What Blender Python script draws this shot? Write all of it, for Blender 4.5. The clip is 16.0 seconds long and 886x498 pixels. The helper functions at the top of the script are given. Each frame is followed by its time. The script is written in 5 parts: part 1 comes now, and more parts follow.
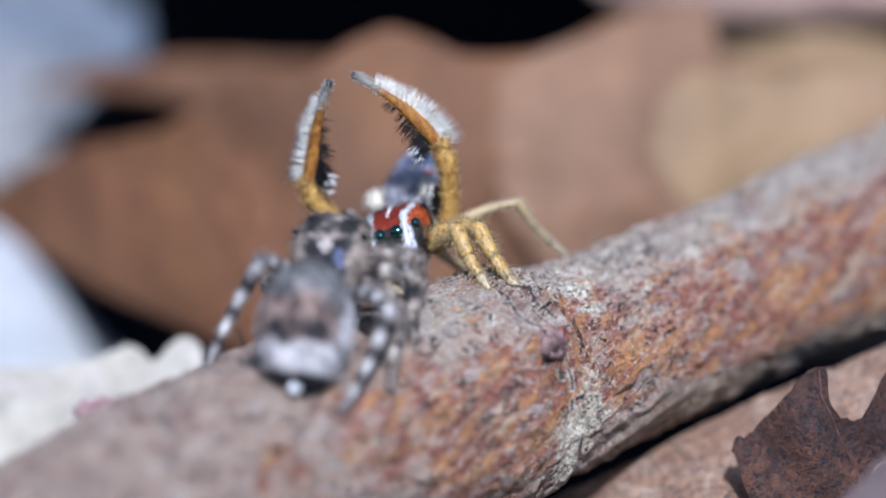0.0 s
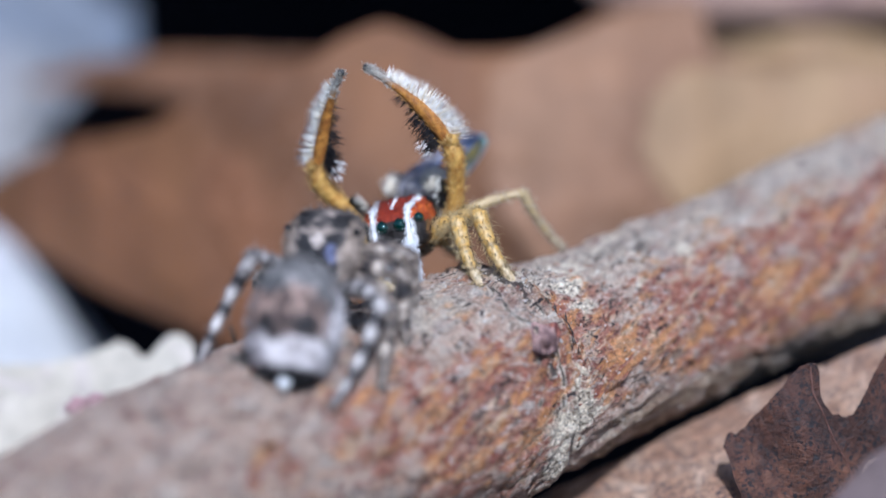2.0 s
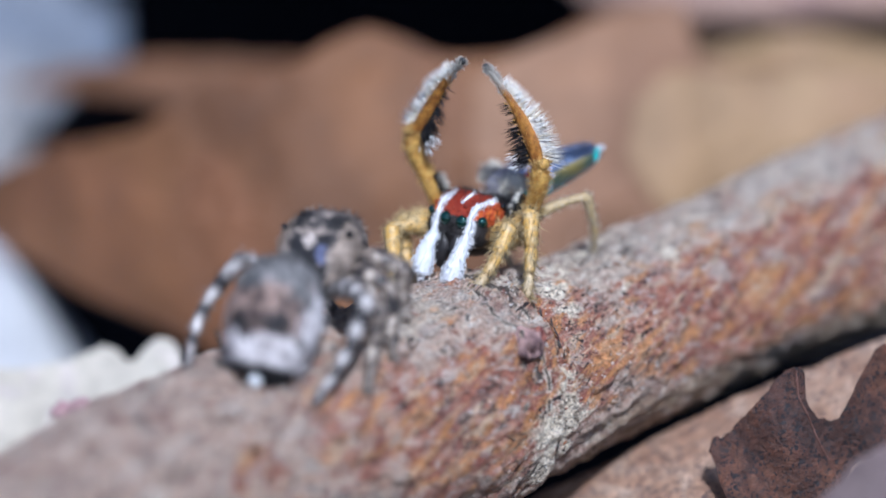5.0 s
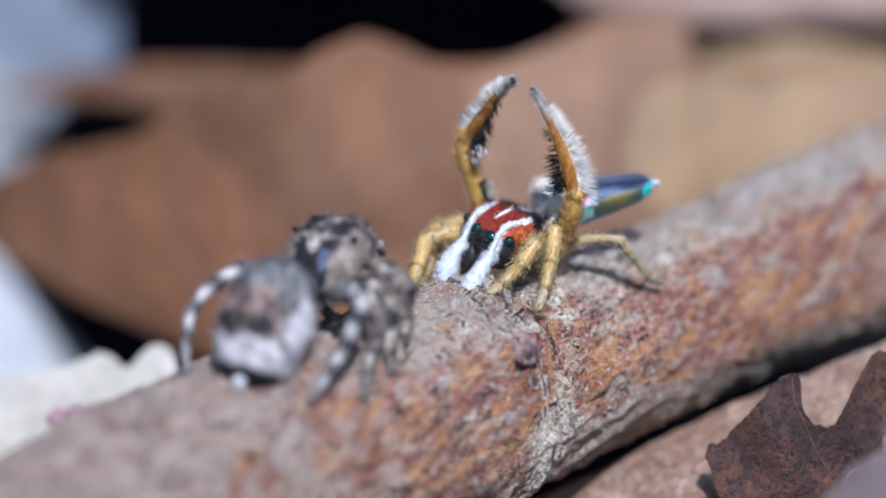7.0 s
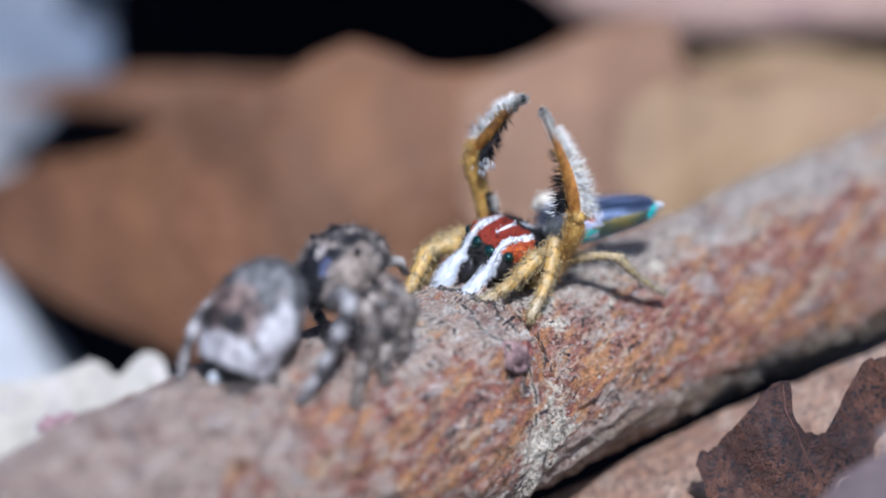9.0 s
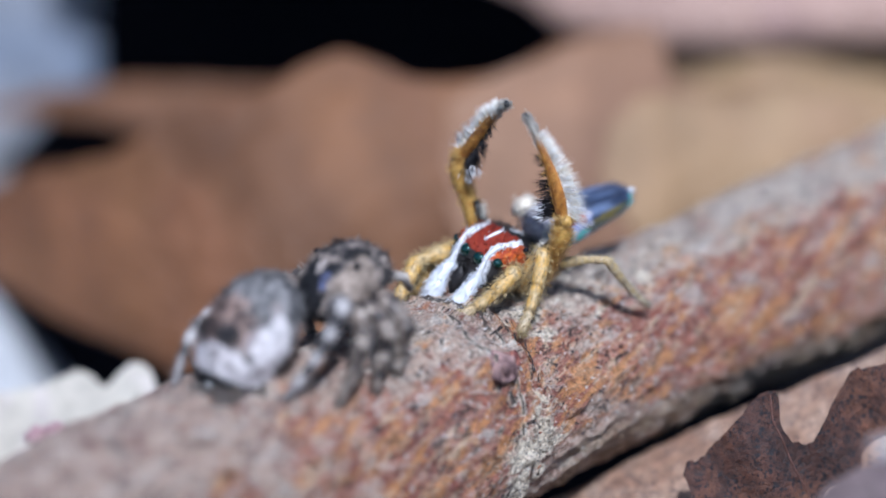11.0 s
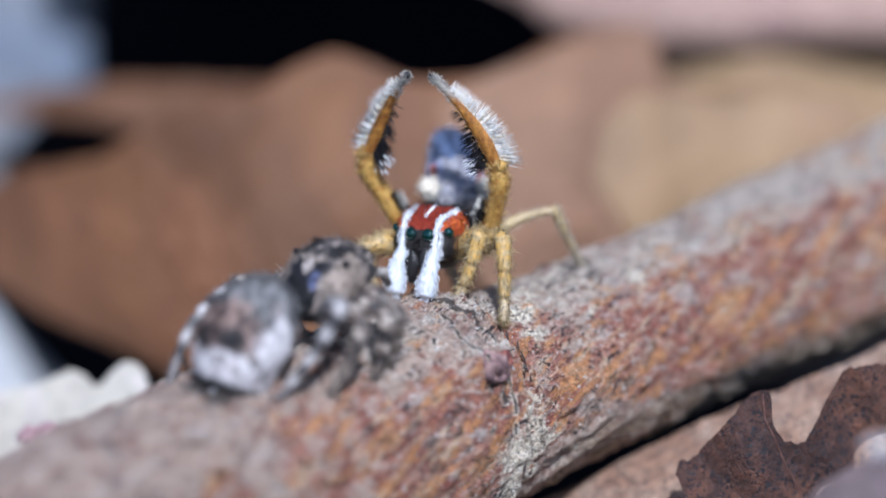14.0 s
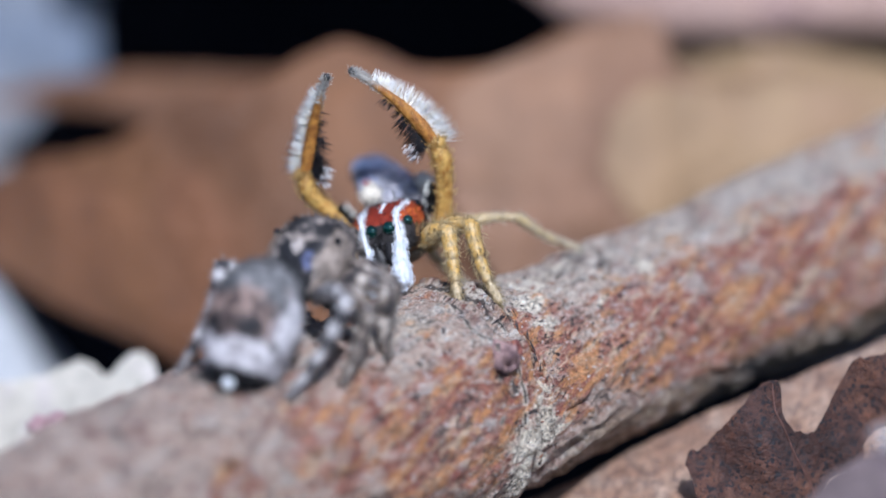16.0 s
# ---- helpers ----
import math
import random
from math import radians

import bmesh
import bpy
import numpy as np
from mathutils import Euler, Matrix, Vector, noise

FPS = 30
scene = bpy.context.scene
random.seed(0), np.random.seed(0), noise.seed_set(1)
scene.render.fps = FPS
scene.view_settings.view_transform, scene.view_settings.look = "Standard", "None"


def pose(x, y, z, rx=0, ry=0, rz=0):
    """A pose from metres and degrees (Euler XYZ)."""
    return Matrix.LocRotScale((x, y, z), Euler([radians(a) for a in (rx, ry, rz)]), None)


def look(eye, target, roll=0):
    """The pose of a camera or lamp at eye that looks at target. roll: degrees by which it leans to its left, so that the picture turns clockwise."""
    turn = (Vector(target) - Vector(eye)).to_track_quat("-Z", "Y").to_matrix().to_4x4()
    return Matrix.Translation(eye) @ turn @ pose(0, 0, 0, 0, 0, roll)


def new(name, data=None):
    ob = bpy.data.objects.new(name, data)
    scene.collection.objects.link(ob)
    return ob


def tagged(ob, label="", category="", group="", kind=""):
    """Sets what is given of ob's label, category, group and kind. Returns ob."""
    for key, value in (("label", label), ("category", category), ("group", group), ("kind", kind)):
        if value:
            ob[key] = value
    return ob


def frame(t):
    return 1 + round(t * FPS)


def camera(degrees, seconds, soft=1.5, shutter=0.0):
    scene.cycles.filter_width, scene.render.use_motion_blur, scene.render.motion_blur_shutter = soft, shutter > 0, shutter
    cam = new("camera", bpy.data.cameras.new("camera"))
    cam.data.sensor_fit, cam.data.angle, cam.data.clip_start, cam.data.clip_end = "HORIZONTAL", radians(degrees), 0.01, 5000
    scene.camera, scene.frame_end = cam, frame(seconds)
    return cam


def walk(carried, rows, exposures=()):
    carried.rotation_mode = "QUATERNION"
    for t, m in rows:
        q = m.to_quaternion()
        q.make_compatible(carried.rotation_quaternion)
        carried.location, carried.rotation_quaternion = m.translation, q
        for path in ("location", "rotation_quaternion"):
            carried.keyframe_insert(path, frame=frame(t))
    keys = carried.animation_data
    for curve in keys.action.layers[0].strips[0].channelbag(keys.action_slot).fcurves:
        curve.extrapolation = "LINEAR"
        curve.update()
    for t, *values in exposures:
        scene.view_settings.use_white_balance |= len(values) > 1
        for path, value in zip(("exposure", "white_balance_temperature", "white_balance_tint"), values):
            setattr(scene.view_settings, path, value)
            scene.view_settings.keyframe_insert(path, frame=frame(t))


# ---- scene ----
cam = camera(8.0, 16.0, soft=1.65)
# a long macro lens wide open: the depth of field is a few millimetres
cam.data.dof.use_dof = True
cam.data.dof.focus_distance = 0.1454
cam.data.dof.aperture_fstop = 30.0
cam.data.dof.aperture_blades = 0


def aim(dx, dy):
    """The camera on its stand, turned by small angles (in units of 1/11212 radian) to the right and up."""
    return pose(0, -0.1410, 0.0378, 75 + math.degrees(dy / 11212), 0, math.degrees(dx / 11212) / 0.966)


walk(cam, [
    (0.0, aim(0, 0)), (0.5, aim(1, 8)), (1.0, aim(-1.5, 2)), (1.5, aim(-10, 0.7)), (2.0, aim(-15, -6)), (2.5, aim(-20, 1)),
    (3.0, aim(-20, 1.5)), (3.5, aim(-22, 1)), (4.0, aim(-31, 0)), (6.5, aim(-45, 9.5)), (7.0, aim(-48, 12.5)), (7.5, aim(-49, 12.5)),
    (8.0, aim(-52, 15)), (8.5, aim(-58, 19)), (9.0, aim(-64, 26)), (11.5, aim(-96, 45.5)), (12.0, aim(-104, 46.5)), (12.5, aim(-103, 48)),
    (13.0, aim(-103, 48.5)), (13.5, aim(-101, 48)), (14.0, aim(-100, 43)), (14.5, aim(-98, 32.5)), (15.0, aim(-95, 30)), (15.5, aim(-91, 27)),
    (16.0, aim(-83, 25))], exposures=[(0.0, 0.21, 5430, 12), (16.0, 0.21, 5430, 12)])

# ---- light: soft daylight from high on the right, in front of the twig ----
SUN_HIGH, SUN_TURN = 46, 9
world = bpy.data.worlds.new("sky")
scene.world = world
world.use_nodes = True
wn, wl = world.node_tree.nodes, world.node_tree.links
sky = wn.new("ShaderNodeTexSky")
sky.sky_type, sky.sun_disc = "NISHITA", False
sky.sun_elevation, sky.sun_rotation = radians(SUN_HIGH), radians(180 - SUN_TURN)
wl.new(sky.outputs[0], wn["Background"].inputs[0])
wn["Background"].inputs[1].default_value = 0.075
lamp = bpy.data.lights.new("sun", "SUN")
lamp.energy, lamp.angle, lamp.color = 4.65, radians(4), (1.0, 0.96, 0.91)
sun = new("sun", lamp)
sun_way = Vector((math.sin(radians(SUN_TURN)) * math.cos(radians(SUN_HIGH)), -math.cos(radians(SUN_TURN)) * math.cos(radians(SUN_HIGH)), math.sin(radians(SUN_HIGH))))
sun.matrix_world = look(sun_way * 2, (0, 0, 0))

# ---- mesh helpers: all shapes are given in millimetres ----
MM = 0.001


class Shape:
    """A growing list of vertices, faces and vertex colours."""

    def __init__(self):
        self.v, self.f, self.c = [], [], []

    def add(self, verts, faces, colour):
        n = len(self.v)
        self.v += [tuple(p) for p in verts]
        self.f += [tuple(i + n for i in q) for q in faces]
        self.c += [colour(Vector(p)) for p in verts] if callable(colour) else [colour] * len(verts)
        return self

    def tube(self, points, radii, colour, n=12, flat=1.0):
        """A round, tapering tube along points, with rounded ends."""
        pts = [Vector(p) for p in points]
        first, last = (pts[0] - pts[1]).normalized(), (pts[-1] - pts[-2]).normalized()
        pts = [pts[0] + first * radii[0] * 0.6] + pts + [pts[-1] + last * radii[-1] * 0.6]
        rad = [radii[0] * 0.35] + list(radii) + [radii[-1] * 0.35]
        verts, faces = [], []
        ref = Vector((0.13, 0.21, 0.97))
        for i, p in enumerate(pts):
            d = (pts[min(i + 1, len(pts) - 1)] - pts[max(i - 1, 0)]).normalized()
            a = d.cross(ref).normalized()
            b = d.cross(a)
            for k in range(n):
                w = 2 * math.pi * k / n
                verts.append(p + (a * math.cos(w) + b * math.sin(w) * flat) * rad[i])
        for i in range(len(pts) - 1):
            for k in range(n):
                j = (k + 1) % n
                faces.append((i * n + k, i * n + j, i * n + n + j, i * n + n + k))
        faces.append(tuple(reversed(range(n))))
        faces.append(tuple(range(len(pts) * n - n, len(pts) * n)))
        return self.add(verts, faces, colour)

    def limb(self, points, radii, colour, n=14, rings=40):
        """A tube resampled to many rings, so that fine colour shows along it."""
        rows = [(i, *p, r) for i, (p, r) in enumerate(zip(points, radii))]
        run = [spline(rows, (len(rows) - 1) * i / (rings - 1)) for i in range(rings)]
        return self.tube([q[:3] for q in run], [q[3] for q in run], colour, n)

    def ball(self, centre, radii, colour, nu=24, nv=16, turn=None, power=1.0):
        verts, faces = [], []
        turn = turn or Matrix.Identity(3)
        for j in range(nv + 1):
            la = math.pi * j / nv - math.pi / 2
            for i in range(nu):
                lo = 2 * math.pi * i / nu
                q = [math.cos(la) * math.cos(lo), math.sin(la), math.cos(la) * math.sin(lo)]
                q = [math.copysign(abs(w) ** power, w) * r for w, r in zip(q, radii)]
                verts.append(Vector(centre) + turn @ Vector(q))
        for j in range(nv):
            for i in range(nu):
                k = (i + 1) % nu
                faces.append((j * nu + i, j * nu + nu + i, j * nu + nu + k, j * nu + k))
        return self.add(verts, faces, colour)

    def loft(self, sections, colour, n=48):
        """Sections (y, half width, top, bottom, power) joined along y."""
        verts, faces = [], []
        for y, w, top, bot, p in sections:
            for k in range(n):
                a = 2 * math.pi * k / n
                c, s = math.cos(a), math.sin(a)
                x = math.copysign(abs(c) ** (2 / p), c) * w
                z = (top + bot) / 2 + math.copysign(abs(s) ** (2 / p), s) * (top - bot) / 2
                verts.append((x, y, z))
        m = len(sections)
        for i in range(m - 1):
            for k in range(n):
                j = (k + 1) % n
                faces.append((i * n + k, i * n + n + k, i * n + n + j, i * n + j))
        faces.append(tuple(range(n)))
        faces.append(tuple(reversed(range(m * n - n, m * n))))
        return self.add(verts, faces, colour)

    def hair(self, root, way, length, width, colour, bend=(0, 0, 0)):
        """One hair: a slender three-sided spike, slightly bent."""
        r, d = Vector(root), Vector(way).normalized()
        a = d.orthogonal().normalized() * width
        b = d.cross(a)
        mid = r + d * length * 0.55
        tip = r + d * length + Vector(bend) * length
        ring = [a, -a * 0.5 + b * 0.87, -a * 0.5 - b * 0.87]
        verts = [r + q for q in ring] + [mid + q * 0.7 for q in ring] + [tip]
        faces = [(0, 1, 4, 3), (1, 2, 5, 4), (2, 0, 3, 5), (3, 4, 6), (4, 5, 6), (5, 3, 6)]
        return self.add(verts, faces, colour)

    def mesh(self, name, smooth=True):
        me = bpy.data.meshes.new(name)
        me.from_pydata([(x * MM, y * MM, z * MM) for x, y, z in self.v], [], self.f)
        tint = me.color_attributes.new("tint", "FLOAT_COLOR", "POINT")
        tint.data.foreach_set("color", np.array([(*c[:3], 1.0) for c in self.c], dtype=np.float32).ravel())
        me.polygons.foreach_set("use_smooth", [smooth] * len(me.polygons))
        me.update()
        return me


def part(name, shape, material, parent=None, label="", smooth=True):
    ob = new(name, shape.mesh(name, smooth) if isinstance(shape, Shape) else shape)
    ob.data.materials.append(material) if not ob.data.materials else None
    if parent:
        ob.parent = parent
    return tagged(ob, label)


def thing(name, label, category, at=None, group="", kind=""):
    ob = new(name)
    ob.empty_display_size = 0.001
    if at is not None:
        ob.matrix_basis = at
    return tagged(ob, label, category, group, kind)


def spline(rows, t):
    """A smooth, never overshooting curve through rows (t, values...)."""
    ts = [r[0] for r in rows]
    if t <= ts[0] or len(rows) == 1:
        return np.array(rows[0][1:], float)
    if t >= ts[-1]:
        return np.array(rows[-1][1:], float)
    i = max(k for k in range(len(ts) - 1) if ts[k] <= t)
    v = np.array([r[1:] for r in rows], float)
    def slope(k):
        if k == 0 or k == len(ts) - 1:
            return np.zeros(v.shape[1])
        a, b = (v[k] - v[k - 1]) / (ts[k] - ts[k - 1]), (v[k + 1] - v[k]) / (ts[k + 1] - ts[k])
        s = np.where(a * b > 0, 2 * a * b / np.where(np.abs(a + b) > 1e-12, a + b, 1), 0)
        return s
    h = ts[i + 1] - ts[i]
    u = (t - ts[i]) / h
    return ((1 + 2 * u) * (1 - u) ** 2 * v[i] + u * (1 - u) ** 2 * h * slope(i) + u * u * (3 - 2 * u) * v[i + 1] + u * u * (u - 1) * h * slope(i + 1))


def mixc(a, b, k):
    k = min(max(k, 0.0), 1.0)
    return tuple(x + (y - x) * k for x, y in zip(a, b))


def step(a, b, x):
    k = min(max((x - a) / (b - a), 0.0), 1.0)
    return k * k * (3 - 2 * k)


def grain(p, size):
    return noise.noise(Vector(p) / size)


# ---- materials ----
def nodes(name):
    m = bpy.data.materials.new(name)
    m.use_nodes = True
    nt = m.node_tree
    return m, nt, nt.nodes["Principled BSDF"]


def tex_noise(nt, coords, scale, detail=4.0, rough=0.6, distort=0.0):
    n = nt.nodes.new("ShaderNodeTexNoise")
    n.inputs["Scale"].default_value, n.inputs["Detail"].default_value = scale, detail
    n.inputs["Roughness"].default_value, n.inputs["Distortion"].default_value = rough, distort
    nt.links.new(coords, n.inputs["Vector"])
    return n.outputs["Fac"]


def ramp(nt, fac, stops):
    r = nt.nodes.new("ShaderNodeValToRGB")
    while len(r.color_ramp.elements) < len(stops):
        r.color_ramp.elements.new(0.5)
    for e, (p, c) in zip(r.color_ramp.elements, stops):
        e.position, e.color = p, (*c, 1) if len(c) == 3 else c
    nt.links.new(fac, r.inputs[0])
    return r.outputs[0]


def mix(nt, fac, a, b, blend="MIX"):
    n = nt.nodes.new("ShaderNodeMix")
    n.data_type, n.blend_type = "RGBA", blend
    for sock, val in ((n.inputs[0], fac), (n.inputs[6], a), (n.inputs[7], b)):
        if hasattr(val, "is_linked"):
            nt.links.new(val, sock)
        else:
            sock.default_value = (*val, 1) if isinstance(val, tuple) and len(val) == 3 else val
    return n.outputs[2]


def millimetres(nt, scale=(1, 1, 1), turn=(0, 0, 0)):
    """Object coordinates, one unit a millimetre."""
    tc, mp = nt.nodes.new("ShaderNodeTexCoord"), nt.nodes.new("ShaderNodeMapping")
    mp.inputs["Scale"].default_value = [1000 * s for s in scale]
    mp.inputs["Rotation"].default_value = turn
    nt.links.new(tc.outputs["Object"], mp.inputs["Vector"])
    return mp.outputs[0]


def bump(nt, bsdf, height, depth, strength=1.0):
    b = nt.nodes.new("ShaderNodeBump")
    b.inputs["Strength"].default_value, b.inputs["Distance"].default_value = strength, depth * MM
    nt.links.new(height, b.inputs["Height"])
    nt.links.new(b.outputs[0], bsdf.inputs["Normal"])


def tinted(name, rough=0.5, spec=0.5, size=8.0, amount=0.5, relief=0.02, coat=0.0, metal=0.0):
    """A surface coloured by its vertex colours, broken up by fine grain."""
    m, nt, b = nodes(name)
    at = nt.nodes.new("ShaderNodeVertexColor")
    at.layer_name = "tint"
    co = millimetres(nt)
    f = tex_noise(nt, co, size, 5)
    g = ramp(nt, f, [(0.3, (1 - amount,) * 3), (0.7, (1 + amount * 0.4,) * 3)])
    nt.links.new(mix(nt, 1.0, at.outputs["Color"], g, "MULTIPLY"), b.inputs["Base Color"])
    b.inputs["Roughness"].default_value, b.inputs["Specular IOR Level"].default_value = rough, spec
    b.inputs["Coat Weight"].default_value, b.inputs["Metallic"].default_value = coat, metal
    if relief:
        bump(nt, b, tex_noise(nt, co, size * 2.2, 3), relief)
    return m


def leaf_material(name, pale, deep, speck, veins=0.25, size=1.0, rough=0.6, spots=0.35, turn=0.5):
    m, nt, b = nodes(name)
    co = millimetres(nt)
    broad = tex_noise(nt, co, 0.5 / size, 4, 0.6, 0.4)
    fine = tex_noise(nt, co, 2.6 / size, 6, 0.7)
    base = mix(nt, ramp(nt, broad, [(0.35, (0, 0, 0)), (0.66, (1, 1, 1))]), deep, pale)
    worn = ramp(nt, tex_noise(nt, co, 0.8 / size, 3, 0.5, 0.8), [(0.50, (0, 0, 0)), (0.66, (0.55,) * 3)])
    base = mix(nt, worn, base, mix(nt, 1.0, pale, (0.98, 0.92, 1.12), "MULTIPLY"))
    base = mix(nt, 0.55, base, ramp(nt, fine, [(0.3, (0.45, 0.42, 0.40)), (0.7, (1.25, 1.2, 1.15))]), "MULTIPLY")
    w = nt.nodes.new("ShaderNodeTexWave")
    w.inputs["Scale"].default_value, w.inputs["Distortion"].default_value = 0.16 / size, 3.0
    w.inputs["Detail"].default_value, w.inputs["Detail Scale"].default_value = 3, 0.6
    nt.links.new(millimetres(nt, turn=(0, turn, 0)), w.inputs["Vector"])
    ridge = ramp(nt, w.outputs["Fac"], [(0.0, (1, 1, 1)), (0.07, (0, 0, 0))])
    base = mix(nt, ridge, base, mix(nt, veins, base, pale))
    cell = nt.nodes.new("ShaderNodeTexVoronoi")
    cell.inputs["Scale"].default_value = 2.1 / size
    nt.links.new(co, cell.inputs["Vector"])
    near = ramp(nt, cell.outputs["Distance"], [(0.16, (1, 1, 1)), (0.30, (0, 0, 0))])
    some = ramp(nt, tex_noise(nt, co, 0.6 / size, 3), [(0.5, (0, 0, 0)), (0.62, (spots,) * 3)])
    base = mix(nt, mix(nt, 1.0, near, some, "MULTIPLY"), base, speck)
    nt.links.new(base, b.inputs["Base Color"])
    b.inputs["Roughness"].default_value = rough
    bump(nt, b, fine, 0.10 * size)
    return m


def bark_material():
    """Weathered twig bark: tan and grey scales over rust-red patches, pale lichen and dark pits."""
    m, nt, b = nodes("bark")
    at = nt.nodes.new("ShaderNodeVertexColor")
    at.layer_name = "tint"  # red channel: lichen, green: rust, blue: weathered grey
    sp = nt.nodes.new("ShaderNodeSeparateColor")
    nt.links.new(at.outputs["Color"], sp.inputs[0])
    tc, mp = nt.nodes.new("ShaderNodeTexCoord"), nt.nodes.new("ShaderNodeMapping")
    mp.vector_type = "TEXTURE"  # along the grain of the wood
    mp.inputs["Rotation"].default_value = (0, radians(-8), radians(40))
    mp.inputs["Scale"].default_value = (0.0021, 0.001, 0.001)
    nt.links.new(tc.outputs["Object"], mp.inputs["Vector"])
    lng, co = mp.outputs[0], millimetres(nt)
    n1, n2 = tex_noise(nt, lng, 1.5, 6, 0.66, 1.0), tex_noise(nt, lng, 3.4, 6, 0.72, 1.0)
    n3, n4 = tex_noise(nt, co, 7.5, 6, 0.75, 0.6), tex_noise(nt, lng, 1.7, 5, 0.6, 1.2)
    tan = ramp(nt, n2, [(0.30, (0.32, 0.185, 0.145)), (0.42, (0.64, 0.44, 0.345)), (0.54, (0.82, 0.63, 0.50)), (0.68, (0.97, 0.86, 0.74))])
    rust = ramp(nt, n2, [(0.30, (0.17, 0.05, 0.045)), (0.42, (0.45, 0.16, 0.115)), (0.54, (0.63, 0.29, 0.20)), (0.66, (0.84, 0.62, 0.50))])
    grey = ramp(nt, n3, [(0.31, (0.32, 0.23, 0.17)), (0.45, (0.80, 0.66, 0.52)), (0.62, (1.0, 0.92, 0.80))])
    def mask(channel, fac, lo, hi):
        add = nt.nodes.new("ShaderNodeMath")
        add.operation = "ADD"
        nt.links.new(channel, add.inputs[0])
        nt.links.new(fac, add.inputs[1])
        return ramp(nt, add.outputs[0], [(lo, (0, 0, 0)), (hi, (1, 1, 1))])
    def fleck(fac, lo, hi, most, tone, under, gate=None):
        k = ramp(nt, fac, [(lo, (0, 0, 0)), (hi, (most,) * 3)])
        return mix(nt, mix(nt, 1.0, k, gate, "MULTIPLY") if gate else k, under, tone)
    # fibres: long thin streaks that slant across the grain
    fm = nt.nodes.new("ShaderNodeMapping")
    fm.vector_type = "TEXTURE"
    fm.inputs["Rotation"].default_value = (0, radians(-30), radians(46))
    fm.inputs["Scale"].default_value = (0.0042, 0.0009, 0.0009)
    nt.links.new(tc.outputs["Object"], fm.inputs["Vector"])
    streak, streak2 = tex_noise(nt, fm.outputs[0], 2.6, 5, 0.62, 0.7), tex_noise(nt, fm.outputs[0], 3.7, 4, 0.6, 0.9)
    crevice = nt.nodes.new("ShaderNodeMath")  # blue past one: shade painted in folds and bud hollow, and a dark patch
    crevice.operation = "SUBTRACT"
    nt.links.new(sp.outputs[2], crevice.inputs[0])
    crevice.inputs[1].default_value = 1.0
    rusty = mask(sp.outputs[1], n1, 0.75, 0.87)
    col = mix(nt, rusty, tan, rust)
    col = mix(nt, mask(sp.outputs[2], n4, 0.80, 0.96), col, grey)
    under = nt.nodes.new("ShaderNodeMath")  # red below nought: the olive flank
    under.operation = "MULTIPLY"
    nt.links.new(sp.outputs[0], under.inputs[0])
    under.inputs[1].default_value = -1.0
    olive_bark = ramp(nt, n2, [(0.32, (0.20, 0.14, 0.085)), (0.46, (0.46, 0.34, 0.21)), (0.60, (0.68, 0.53, 0.36)), (0.7, (0.92, 0.80, 0.60))])
    col = mix(nt, ramp(nt, under.outputs[0], [(0.15, (0, 0, 0)), (0.7, (0.9,) * 3)]), col, olive_bark)
    col = fleck(tex_noise(nt, lng, 2.7, 5, 0.65, 1.0), 0.53, 0.66, 0.85, (0.90, 0.82, 0.73), col)
    col = fleck(tex_noise(nt, co, 1.1, 5, 0.65, 0.8), 0.55, 0.66, 0.7, (0.24, 0.075, 0.07), col)
    col = fleck(tex_noise(nt, lng, 0.9, 5, 0.7, 1.5), 0.57, 0.66, 0.5, (0.46, 0.36, 0.35), col)
    col = fleck(tex_noise(nt, co, 2.3, 5, 0.7, 1.0), 0.60, 0.65, 0.8, (0.30, 0.085, 0.06), col)
    col = fleck(streak, 0.50, 0.58, 0.70, (0.92, 0.45, 0.16), col, rusty)
    col = fleck(streak2, 0.56, 0.62, 0.8, (0.95, 0.72, 0.50), col, rusty)
    col = mix(nt, mix(nt, 1.0, mask(sp.outputs[0], n2, 0.78, 0.93), (0.9, 0.9, 0.9), "MULTIPLY"), col, ramp(nt, n3, [(0.36, (0.40, 0.31, 0.20)), (0.46, (1.10, 0.97, 0.76)), (0.58, (1.32, 1.22, 1.02))]))
    # thin dark cracks that follow the grain
    crack = ramp(nt, tex_noise(nt, fm.outputs[0], 2.0, 4, 0.6, 1.3), [(0.462, (0, 0, 0)), (0.480, (0.85,) * 3), (0.500, (0.85,) * 3), (0.518, (0, 0, 0))])
    gate = ramp(nt, tex_noise(nt, co, 1.6, 3, 0.6, 0.5), [(0.48, (0, 0, 0)), (0.58, (1, 1, 1))])
    col = mix(nt, mix(nt, 1.0, crack, gate, "MULTIPLY"), col, (0.06, 0.045, 0.045))
    dark = ramp(nt, tex_noise(nt, lng, 4.4, 4, 0.6, 1.5), [(0.335, (1, 1, 1)), (0.40, (0, 0, 0))])
    col = mix(nt, dark, col, (0.045, 0.034, 0.038))
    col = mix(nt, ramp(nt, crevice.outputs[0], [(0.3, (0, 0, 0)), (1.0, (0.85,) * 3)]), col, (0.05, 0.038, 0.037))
    col = mix(nt, 0.6, col, ramp(nt, n3, [(0.29, (0.42, 0.40, 0.40)), (0.45, (1, 1, 1)), (0.68, (1.35, 1.34, 1.33))]), "MULTIPLY")
    n5 = tex_noise(nt, co, 15.0, 4, 0.7, 0.4)
    col = mix(nt, 0.9, col, ramp(nt, n5, [(0.31, (0.40, 0.38, 0.40)), (0.45, (1, 1, 1)), (0.66, (1.45, 1.45, 1.45))]), "MULTIPLY")
